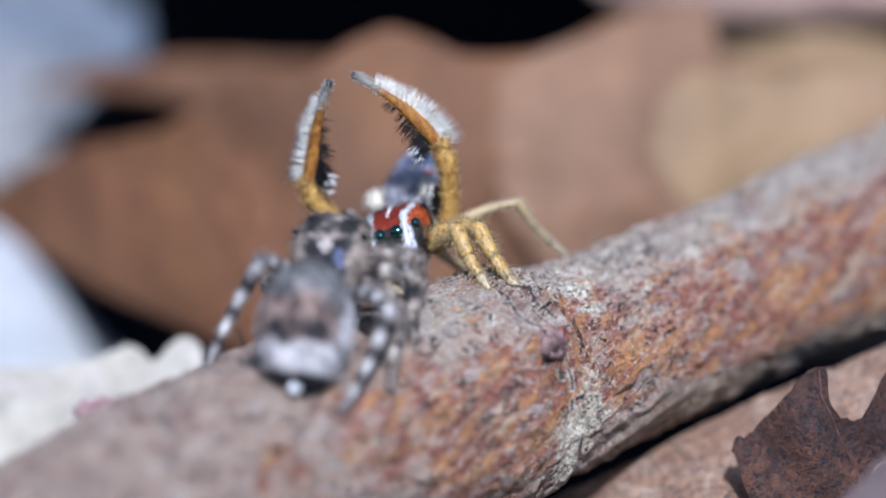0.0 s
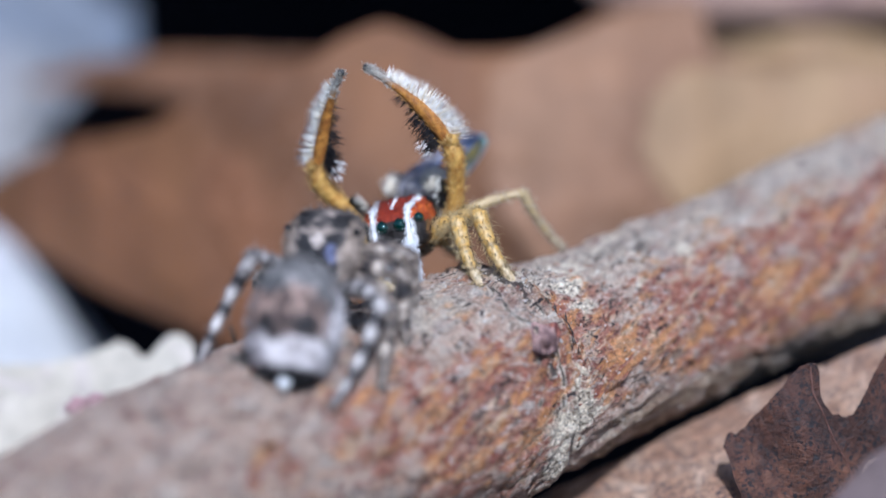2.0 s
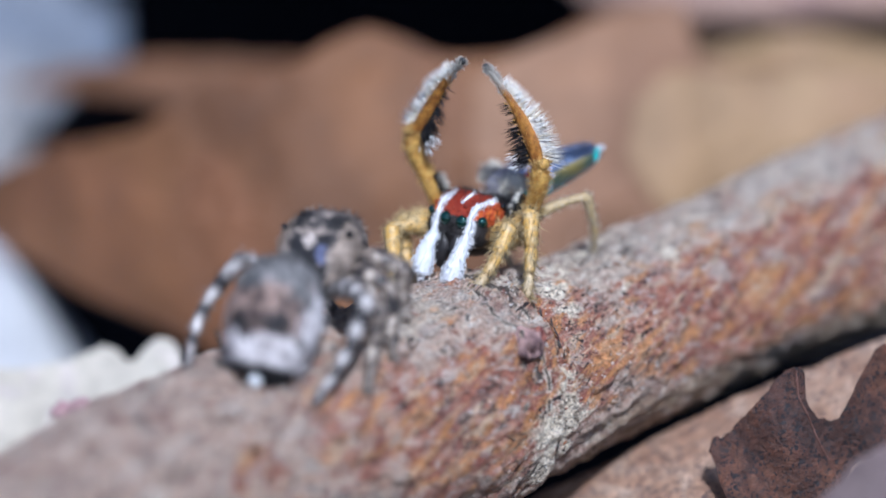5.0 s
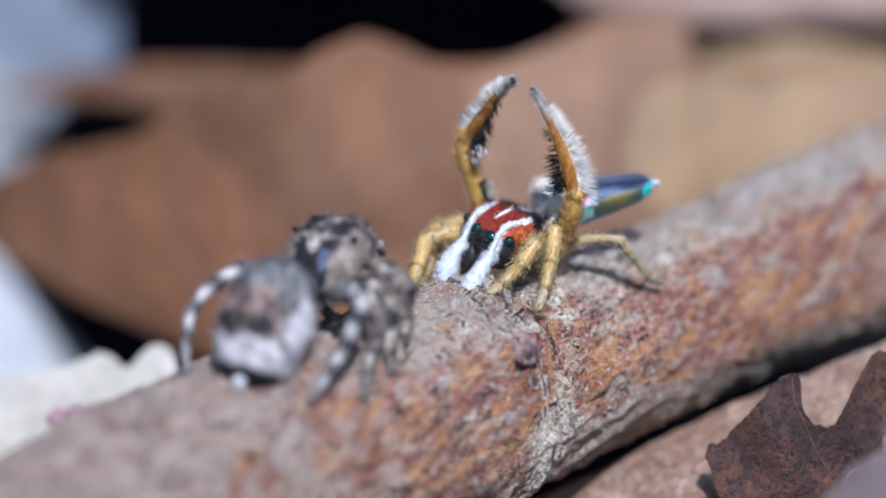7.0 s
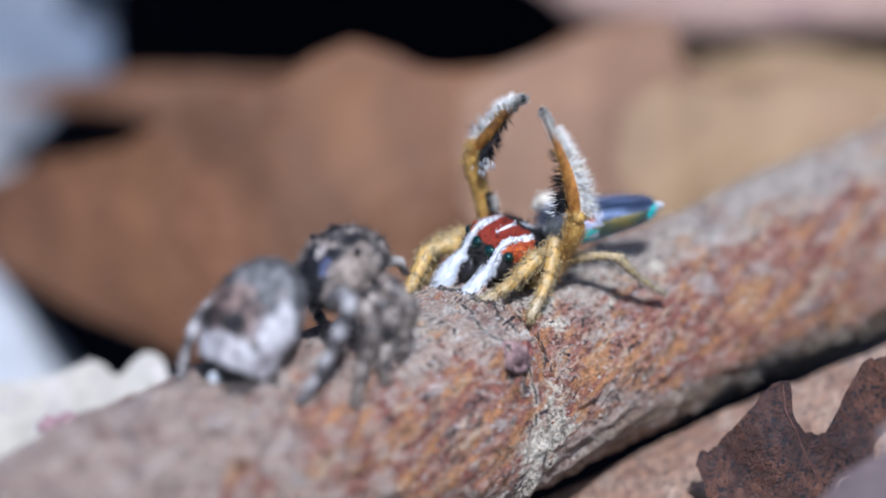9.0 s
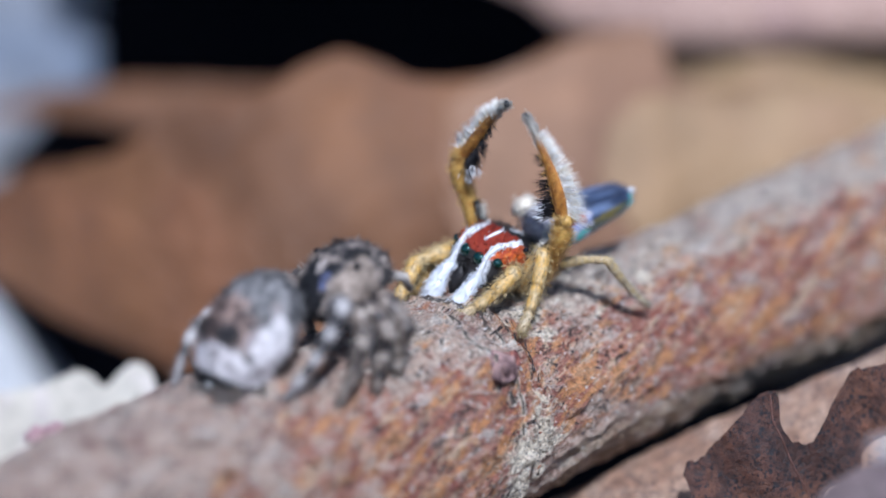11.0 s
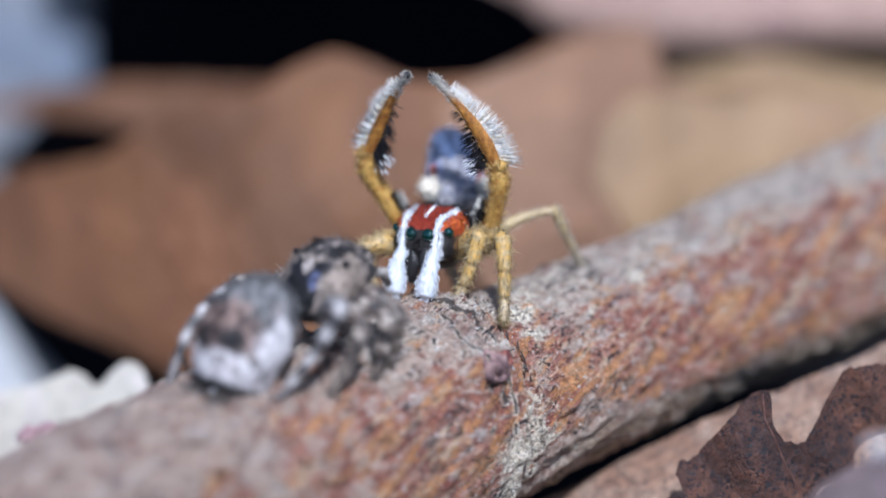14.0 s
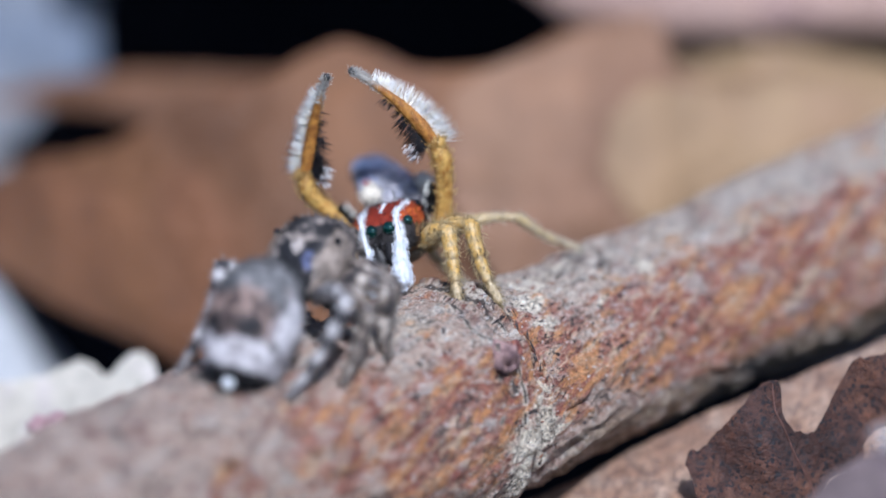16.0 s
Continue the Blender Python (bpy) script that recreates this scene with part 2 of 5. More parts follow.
    # white specks: pale bark flecks and glints painted into the colour
    col = fleck(tex_noise(nt, co, 9.5, 2, 0.5, 0.3), 0.66, 0.70, 0.8, (1.3, 1.27, 1.22), col)
    nt.links.new(mix(nt, 1.0, col, (0.63, 0.63, 0.64), "MULTIPLY"), b.inputs["Base Color"])
    gloss = ramp(nt, n3, [(0.35, (0.62,) * 3), (0.7, (0.28,) * 3)])
    nt.links.new(gloss, b.inputs["Roughness"])
    b.inputs["Specular IOR Level"].default_value = 0.5
    hgt = nt.nodes.new("ShaderNodeMath")
    hgt.operation = "ADD"
    nt.links.new(n2, hgt.inputs[0])
    nt.links.new(n3, hgt.inputs[1])
    bump(nt, b, hgt.outputs[0], 0.17)
    return m


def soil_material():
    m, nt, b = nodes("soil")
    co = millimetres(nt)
    # near-black tones: the shade of the hollows is put into the soil colour
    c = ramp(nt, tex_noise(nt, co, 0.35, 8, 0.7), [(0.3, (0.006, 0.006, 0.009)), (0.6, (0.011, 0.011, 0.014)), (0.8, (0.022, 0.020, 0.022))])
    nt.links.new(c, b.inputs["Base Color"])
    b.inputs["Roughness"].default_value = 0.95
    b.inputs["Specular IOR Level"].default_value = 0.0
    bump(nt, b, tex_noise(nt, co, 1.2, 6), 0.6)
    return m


def speckled_material(name, tones, speck, dust):
    """Old leaf skin, blotched, with dark fungus specks and pale dust."""
    m, nt, b = nodes(name)
    co = millimetres(nt)
    n1, n2, n3 = tex_noise(nt, co, 0.9, 5, 0.65, 0.6), tex_noise(nt, co, 4.0, 6, 0.7, 0.4), tex_noise(nt, co, 11.0, 5, 0.7)
    col = ramp(nt, n1, list(zip((0.30, 0.5, 0.68), tones)))
    col = mix(nt, 0.9, col, ramp(nt, n2, [(0.3, (0.45, 0.45, 0.5)), (0.5, (1, 1, 1)), (0.7, (1.5, 1.4, 1.35))]), "MULTIPLY")
    for scale, reach in ((4.2, 0.20), (7.0, 0.22)):
        cell = nt.nodes.new("ShaderNodeTexVoronoi")
        cell.inputs["Scale"].default_value = scale
        nt.links.new(co, cell.inputs["Vector"])
        dot = ramp(nt, cell.outputs["Distance"], [(reach, (1, 1, 1)), (reach + 0.10, (0, 0, 0))])
        some = ramp(nt, tex_noise(nt, co, 1.6, 3, 0.6), [(0.47, (0, 0, 0)), (0.55, (0.92,) * 3)])
        col = mix(nt, mix(nt, 1.0, dot, some, "MULTIPLY"), col, speck)
    for size, lo, hi, most in ((8.5, 0.61, 0.65, 0.9), (15.0, 0.60, 0.65, 0.8)):
        spot = ramp(nt, tex_noise(nt, co, size, 2, 0.4, 0.6), [(lo, (0, 0, 0)), (hi, (most,) * 3)])
        col = mix(nt, spot, col, speck)
    col = mix(nt, ramp(nt, n3, [(0.68, (0, 0, 0)), (0.76, (0.6,) * 3)]), col, dust)
    nt.links.new(col, b.inputs["Base Color"])
    b.inputs["Roughness"].default_value = 0.62
    bump(nt, b, n2, 0.12)
    return m


BARK = bark_material()
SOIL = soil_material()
CUTICLE = tinted("cuticle", 0.42, 0.5, 14.0, 0.35, 0.012)
HAIR = tinted("hair", 0.5, 0.4, 20.0, 0.06, 0.0)


def let_light_through(m, share):
    """Fine hairs glow when the sun stands behind them."""
    nt = m.node_tree
    out, skin = nt.nodes["Material Output"], nt.nodes["Principled BSDF"]
    thin, both = nt.nodes.new("ShaderNodeBsdfTranslucent"), nt.nodes.new("ShaderNodeMixShader")
    nt.links.new(skin.inputs["Base Color"].links[0].from_socket, thin.inputs["Color"])
    both.inputs[0].default_value = share
    nt.links.new(skin.outputs[0], both.inputs[1])
    nt.links.new(thin.outputs[0], both.inputs[2])
    nt.links.new(both.outputs[0], out.inputs["Surface"])


let_light_through(HAIR, 0.12)
PLUSH = tinted("scale_plush", 0.6, 0.35, 22.0, 0.35, 0.02)
IRIDESCENT = tinted("iridescent_scales", 0.45, 0.5, 18.0, 0.4, 0.012, coat=0.0, metal=0.3)
fan_scales = IRIDESCENT.node_tree.nodes["Principled BSDF"]
fan_scales.inputs["Sheen Weight"].default_value, fan_scales.inputs["Sheen Roughness"].default_value = 0.7, 0.35
fan_scales.inputs["Sheen Tint"].default_value = (0.72, 0.76, 1.0, 1.0)
EYE = tinted("eye_lens", 0.10, 0.8, 4.0, 0.1, 0.0, coat=1.0, metal=0.6)
LEAF_BROWN = leaf_material("dead_leaf_brown", (0.236, 0.107, 0.044), (0.103, 0.044, 0.018), (0.086, 0.043, 0.030), size=5.0, spots=0.3)
LEAF_TAN = leaf_material("dead_leaf_tan", (0.362, 0.246, 0.126), (0.280, 0.182, 0.100), (0.172, 0.103, 0.069), size=5.0, spots=0.2)
LEAF_PINK = leaf_material("dead_leaf_pink", (0.445, 0.305, 0.255), (0.335, 0.220, 0.182), (0.220, 0.132, 0.088), size=5.0, spots=0.2)
LEAF_SPECK = speckled_material("dead_leaf_speckled", [(0.020, 0.009, 0.008), (0.058, 0.023, 0.016), (0.125, 0.052, 0.030)], (0.006, 0.006, 0.010), (0.32, 0.26, 0.25))
LEAF_FLOOR = speckled_material("dead_leaf_floor", [(0.225, 0.118, 0.074), (0.345, 0.220, 0.152), (0.500, 0.375, 0.290)], (0.07, 0.05, 0.055), (0.60, 0.52, 0.46))
LEAF_MAUVE = leaf_material("dead_leaf_mauve", (0.155, 0.116, 0.124), (0.116, 0.086, 0.089), (0.062, 0.039, 0.047), size=0.8, spots=0.5)
PALE = leaf_material("bleached_bark", (0.52, 0.54, 0.565), (0.37, 0.405, 0.46), (0.310, 0.344, 0.396), size=4.0, spots=0.2)
CREAM = leaf_material("cream_fibre", (0.576, 0.549, 0.486), (0.468, 0.441, 0.387), (0.306, 0.270, 0.225), size=1.2, spots=0.3)

LEAF_FAWN = leaf_material("dead_leaf_fawn", (0.325, 0.188, 0.110), (0.202, 0.108, 0.062), (0.138, 0.077, 0.060), size=5.0, spots=0.3)
ASHEN = leaf_material("ashen_bark", (0.350, 0.343, 0.334), (0.115, 0.150, 0.218), (0.250, 0.267, 0.300), size=6.0, spots=0.2)

# ---- ground: one sheet to the horizon ----
def ground():
    s = Shape()
    ring = [0, 8, 16, 24, 32, 40, 46, 52, 58, 64, 70, 80, 100, 130, 170, 230, 320, 500, 900, 2000, 6000, 30000, 200000, 2000000]
    xs = [-r for r in reversed(ring[1:])] + ring
    n = len(xs)
    # bank added behind the leaves to wall the hollow off from daylight
    def shade_bank(x, y):
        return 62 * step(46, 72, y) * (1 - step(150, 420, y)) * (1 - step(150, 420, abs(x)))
    verts = [(x, y, shade_bank(x, y) - 19 + (1.6 * grain((x, y, 0), 22) + 0.8 * grain((x, y, 5), 7) if max(abs(x), abs(y)) < 400 else 0)) for y in xs for x in xs]
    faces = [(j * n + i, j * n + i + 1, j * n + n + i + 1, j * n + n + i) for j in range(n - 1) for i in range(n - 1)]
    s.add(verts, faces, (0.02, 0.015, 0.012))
    tagged(part("ground", s, SOIL), "soil under the leaf litter, coloured near-black in place of shade", "ground", kind="structure")


ground()

# ---- the twig ----
TWIG = [(-13.03, -13.37, -6.61, 2.45), (-9.64, -9.86, -5.30, 2.50), (-5.47, -5.84, -4.04, 2.60), (-0.44, -1.51, -3.54, 2.73),
        (2.85, 1.22, -3.08, 2.40), (6.95, 4.60, -2.22, 2.19), (10.75, 7.64, -1.54, 2.40), (15.64, 11.45, -0.42, 2.42), (24.0, 18.2, 1.2, 2.3)]
TWIG_AT = [0.0]
for p, q in zip(TWIG, TWIG[1:]):
    TWIG_AT.append(TWIG_AT[-1] + (Vector(q[:3]) - Vector(p[:3])).length)


def twig_axis(s):
    """Centre, along, side and up of the twig at s millimetres from its near end, and its radius."""
    rows = [(a, *p) for a, p in zip(TWIG_AT, TWIG)]
    c, d = spline(rows, s), spline(rows, s + 0.2)
    e = spline(rows, s - 0.2)
    along = (Vector(d[:3]) - Vector(e[:3])).normalized()
    side = along.cross(Vector((0, 0, 1))).normalized()
    return Vector(c[:3]), along, side, side.cross(along), float(c[3])


NODE = TWIG_AT[4] - 2.15


def twig():
    s = Shape()
    n, m = 560, 220
    verts, faces, cols = [], [], []
    for i in range(n):
        at = TWIG_AT[-1] * i / (n - 1)
        c, along, side, up, r = twig_axis(at)
        for k in range(m):
            a = 2 * math.pi * k / m
            q = side * math.cos(a) + up * math.sin(a)
            p = c + q * r
            u = math.degrees(a)
            # the leaf scar: a slanting collar with a small bud on the side that faces out
            slant = NODE + 0.5 * math.cos(a - 0.9) + 0.16 * grain(p, 0.7)
            collar = math.exp(-((at - slant) / 0.28) ** 2) * (0.55 + 0.45 * math.cos(a - 0.6))
            groove = math.exp(-((at - slant - 0.42) / 0.14) ** 2) * (0.5 + 0.5 * math.cos(a - 0.7))
            swell = math.exp(-((at - NODE + 0.6) / 1.6) ** 2)
            bud = math.exp(-((at - NODE + 0.62) / 0.62) ** 2 - ((u - 40) / 13) ** 2)
            lip = step(0.30, -0.12, at - slant - 0.1) * math.exp(-((at - slant) / 3.5) ** 2) * (0.55 + 0.45 * math.cos(a - 0.6))
            h = 0.14 * collar - 0.22 * groove + 0.08 * swell * max(0, math.cos(a - 1.2)) + 0.36 * bud + 0.17 * lip
            fold = (at - slant) + 0.22 * grain(p, 0.9) + 0.10 * grain(p, 0.3)
            folds = step(-1.7, -0.7, at - slant) * step(1.1, 0.4, at - slant) * step(-30, 15, u if u < 200 else u - 360) * step(150, 110, u if u < 200 else u - 360)
            h += folds * (0.085 * math.sin(fold * 17.0) - 0.11 * max(0.0, math.sin(fold * 8.5 + 0.8 + 3.14)) ** 4)
            st = Vector((at * 0.5, a * r, 0))
            h += 0.12 * grain(p, 2.6) + 0.07 * grain(st, 0.8) + 0.07 * grain(p, 0.34) + 0.06 * grain(p, 0.16)
            flake = grain(st + Vector((7, 3, 1)), 0.5)
            h += 0.05 * step(0.12, 0.2, flake)
            verts.append(p + q * h)
            v = u if u < 200 else u - 360
            lich = 0.50 * math.exp(-((at - NODE - 0.75 + 0.012 * v) / 1.25) ** 2 - ((v + 2) / 26) ** 2) + 0.36 * math.exp(-((at - NODE + 0.1) / 0.8) ** 2 - ((v + 30) / 28) ** 2) + 0.22 * grain(p, 0.7) + 0.12 * grain(p, 0.25)
            lich += 0.34 * step(NODE + 0.2, NODE + 1.4, at) * step(NODE + 8.5, NODE + 5.0, at) * step(34, 52, v) * step(0.0, 0.25, grain(p + Vector((3, 8, 2)), 1.1))
            rust = 0.20 + 0.20 * math.exp(-((v - 12) / 36) ** 2) + 0.24 * grain(p, 1.3) + 0.14 * grain(p, 3.2) + 0.14 * step(NODE + 0.6, NODE + 1.6, at) * math.exp(-((v - 22) / 30) ** 2)
            rust += 0.24 * step(NODE + 2.5, NODE + 6.0, at) * math.exp(-((v - 22) / 36) ** 2)
            rust -= 0.16 * step(NODE - 4, NODE - 8, at) + 0.30 * step(-18, -45, v) * step(NODE - 0.5, NODE + 1.0, at)
            rust += 0.16 * math.exp(-((at - NODE + 1.9) / 1.5) ** 2 - ((v - 8) / 26) ** 2)
            grey = 0.13 + 0.10 * step(48, 75, v) * step(NODE + 0.5, NODE + 3, at) + 0.20 * step(35, 75, v) + 0.06 * step(NODE + 0.5, NODE + 3.0, at) * step(15, 50, v) + 0.12 * collar + 0.14 * step(-14, -40, v) * step(NODE - 0.8, NODE + 0.8, at) - 0.22 * step(NODE - 2.5, NODE - 6, at) + 0.14 * grain(p, 2.6) + 0.30 * math.exp(-((at - NODE + 2.3) / 0.9) ** 2 - ((v - 72) / 16) ** 2)
            # shade painted into the colour of the collar folds
            painted_dark = 2.0 if folds * max(0.0, math.sin(fold * 8.5 + 0.8 + 3.14)) ** 4 * (1 + 1.6 * grain(p, 0.35)) > 0.62 else 0.0
            # a ragged dark patch on the bark
            dark_patch = (p - Vector((-3.75, -4.90, -1.35))).length
            # shade painted into the hollow under the bud
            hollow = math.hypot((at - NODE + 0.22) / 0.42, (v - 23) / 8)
            if dark_patch < 0.75 + 0.5 * grain(p, 0.5) or hollow < 0.5 + 0.5 * grain(p, 0.25):
                painted_dark = 2.0
            olive = step(-8, -34, v) * step(NODE + 0.9, NODE + 2.0, at) * (0.8 + 0.6 * grain(p, 0.8))
            cols.append((max(lich, 0) - 0.9 * olive, max(rust, 0), max(grey, 0) + painted_dark))
    for i in range(n - 1):
        for k in range(m):
            j = (k + 1) % m
            faces.append((i * m + k, i * m + j, i * m + m + j, i * m + m + k))
    faces.append(tuple(range(m)))
    faces.append(tuple(reversed(range(n * m - m, n * m))))
    s.add(verts, faces, (0, 0, 0))
    s.c = cols
    twig_ob = thing("twig", "weathered twig with flaking tan and rust-red bark", "twig")
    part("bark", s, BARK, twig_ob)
    # loose bark scales that stand a little proud
    sc = Shape()
    rng = random.Random(4)
    for _ in range(1250):
        at, a = rng.uniform(4, 30), rng.gauss(1.0, 0.6)
        folded = rng.random() < 0.34
        if folded:
            a = rng.uniform(0.45, 1.9)
            at = NODE + 0.5 * math.cos(a - 0.9) + rng.gauss(0.05, 0.28)
        elif rng.random() < 0.35:
            at, a = rng.gauss(NODE - 1.6, 0.8), rng.gauss(1.35, 0.25)
        c, along, side, up, r = twig_axis(at)
        q = side * math.cos(a) + up * math.sin(a)
        w = q.cross(along)
        p = c + q * (r + rng.uniform(-0.02, 0.09))
        ln, wd = rng.uniform(0.03, 0.10), rng.uniform(0.012, 0.032)
        f = (along * rng.uniform(0.4, 1.0) + w * rng.uniform(-1.1, 1.1)).normalized()
        g = q.cross(f)
        lift = q * rng.uniform(0.0, 0.06)
        if folded:
            f = (w + along * rng.uniform(-0.4, 0.4)).normalized()
            g = q.cross(f)
            ln *= 1.5
        tone = rng.choice([(0.04, 0.035, 0.04), (0.06, 0.05, 0.05), (0.14, 0.10, 0.09), (0.46, 0.37, 0.29), (0.36, 0.15, 0.08)])
        pts = [p - f * ln, p - g * wd, p + f * ln + lift, p + g * wd]
        sc.add(pts + [x - q * 0.02 for x in pts], [(0, 1, 2, 3), (7, 6, 5, 4), (0, 4, 5, 1), (1, 5, 6, 2), (2, 6, 7, 3), (3, 7, 4, 0)], tone)
    tagged(part("loose_bark", sc, PLUSH, twig_ob, "thin lifted flakes of bark", smooth=False), kind="stuff")
    bud_at, ba = NODE - 0.42, radians(38)
    c, along, side, up, r = twig_axis(bud_at)
    q = side * math.cos(ba) + up * math.sin(ba)
    w = q.cross(along)
    tip = lambda p: mixc((0.11, 0.065, 0.07), (0.42, 0.27, 0.25), 0.42 + 1.6 * grain(p, 0.16))
    bs = Shape().ball(c + q * (r + 0.24), (0.66, 0.54, 0.40), tip, 40, 24)
    bs.ball(c + q * (r + 0.34) + along * 0.46, (0.26, 0.22, 0.20), lambda p: mixc((0.12, 0.035, 0.035), (0.36, 0.14, 0.10), 0.45 + 1.5 * grain(p, 0.12)), 28, 16)
    bs.v = [tuple(Vector(v) + q * 0.24 * grain(v, 0.25) + w * 0.16 * grain(v, 0.16)) for v in bs.v]
    part("bud", bs, PLUSH, twig_ob, "small mauve-brown bud with a dark red tip")
    sp = Shape()
    p = Vector((-4.47, -3.68, -1.41))
    sp.tube([p, p + Vector((-0.06, 0, 0.3)), p + Vector((-0.14, 0, 0.56))], [0.05, 0.045, 0.03], (0.03, 0.025, 0.02), 8)
    part("splinter", sp, CUTICLE, twig_ob, "thin dark upright splinter")
    fb = Shape()
    run = []
    for i in range(9):
        c, along, side, up, r = twig_axis(NODE - 9.7 + i * 0.17)
        run.append(c + up * (r * 0.98 + 0.05 + 0.10 * math.sin(i * 0.4)) + side * (0.2 - 0.05 * i))
    fb.tube(run, [0.02] * 9, (0.62, 0.58, 0.50), 6)
    part("fibre", fb, HAIR, twig_ob, "pale loose fibre of bark")
    return twig_ob


twig()


# ---- dead leaves: thin curled sheets ----
def sheet(name, label, category, top, bottom, at, material, bulge, thick=0.3, nx=90, nz=50, ragged=0.1, rag_size=1.0, seed=0, size=1.0):
    """A leaf blade between two edge lines (x, z), with its depth from bulge(x, z); it stands in its own xz plane, drawn at size."""
    s = Shape()
    x0, x1 = top[0][0], top[-1][0]
    verts, faces = [], []
    for i in range(nx + 1):
        x = x0 + (x1 - x0) * i / nx
        zt = float(spline(top, x)[0]) + ragged * (grain((x, seed, 0), rag_size) + 0.5 * grain((x, seed, 3), rag_size * 0.35))
        zb = float(spline(bottom, x)[0]) + ragged * grain((x, seed, 9), rag_size)
        zt = max(zt, zb + 0.02)
        for j in range(nz + 1):
            z = zb + (zt - zb) * j / nz
            xx = x + ragged * 0.5 * grain((z, seed, 17), rag_size) * (1 if i in (0, nx) else 0)
            verts.append(Vector((xx, bulge(x, z) + 0.02 * (x1 - x0) * grain((x, z, seed), (x1 - x0) * 0.22) + thick * 0.5 * grain((x, z, seed + 4), thick * 9), z)))
    k = len(verts)
    back = [v + Vector((0, thick, 0)) for v in verts]
    w = nz + 1
    for i in range(nx):
        for j in range(nz):
            a, b, c, d = i * w + j, (i + 1) * w + j, (i + 1) * w + j + 1, i * w + j + 1
            faces += [(a, b, c, d), (k + d, k + c, k + b, k + a)]
        for j in (0, nz):
            a, b = i * w + j, (i + 1) * w + j
            faces.append((a, k + a, k + b, b) if j == 0 else (b, k + b, k + a, a))
    for j in range(nz):
        for i in (0, nx):
            a, b = i * w + j, i * w + j + 1
            faces.append((b, k + b, k + a, a) if i == 0 else (a, k + a, k + b, b))
    s.add([v * size for v in verts + back], faces, (0.3, 0.2, 0.1))
    ob = thing(name, label, category, at, group="leaf litter")
    part("blade", s, material, ob)
    return ob


def set_back(d, lean=0.0):
    """The pose of an upright sheet d millimetres behind the twig, leaning back."""
    return pose(0, d * 0.966 * MM, -d * 0.259 * MM, -15 - lean)


def big_leaf(x, z):
    """How far the big leaf bends back: domed, with its sides falling away."""
    return 0.4 * math.sin(x * 0.28) + 0.05 * (z - 2) ** 2 + 0.055 * max(-x - 1, 0) ** 2 + 0.035 * min(max(x - 1.0, 0), 7) ** 2 + 0.49 * max(x - 8, 0)


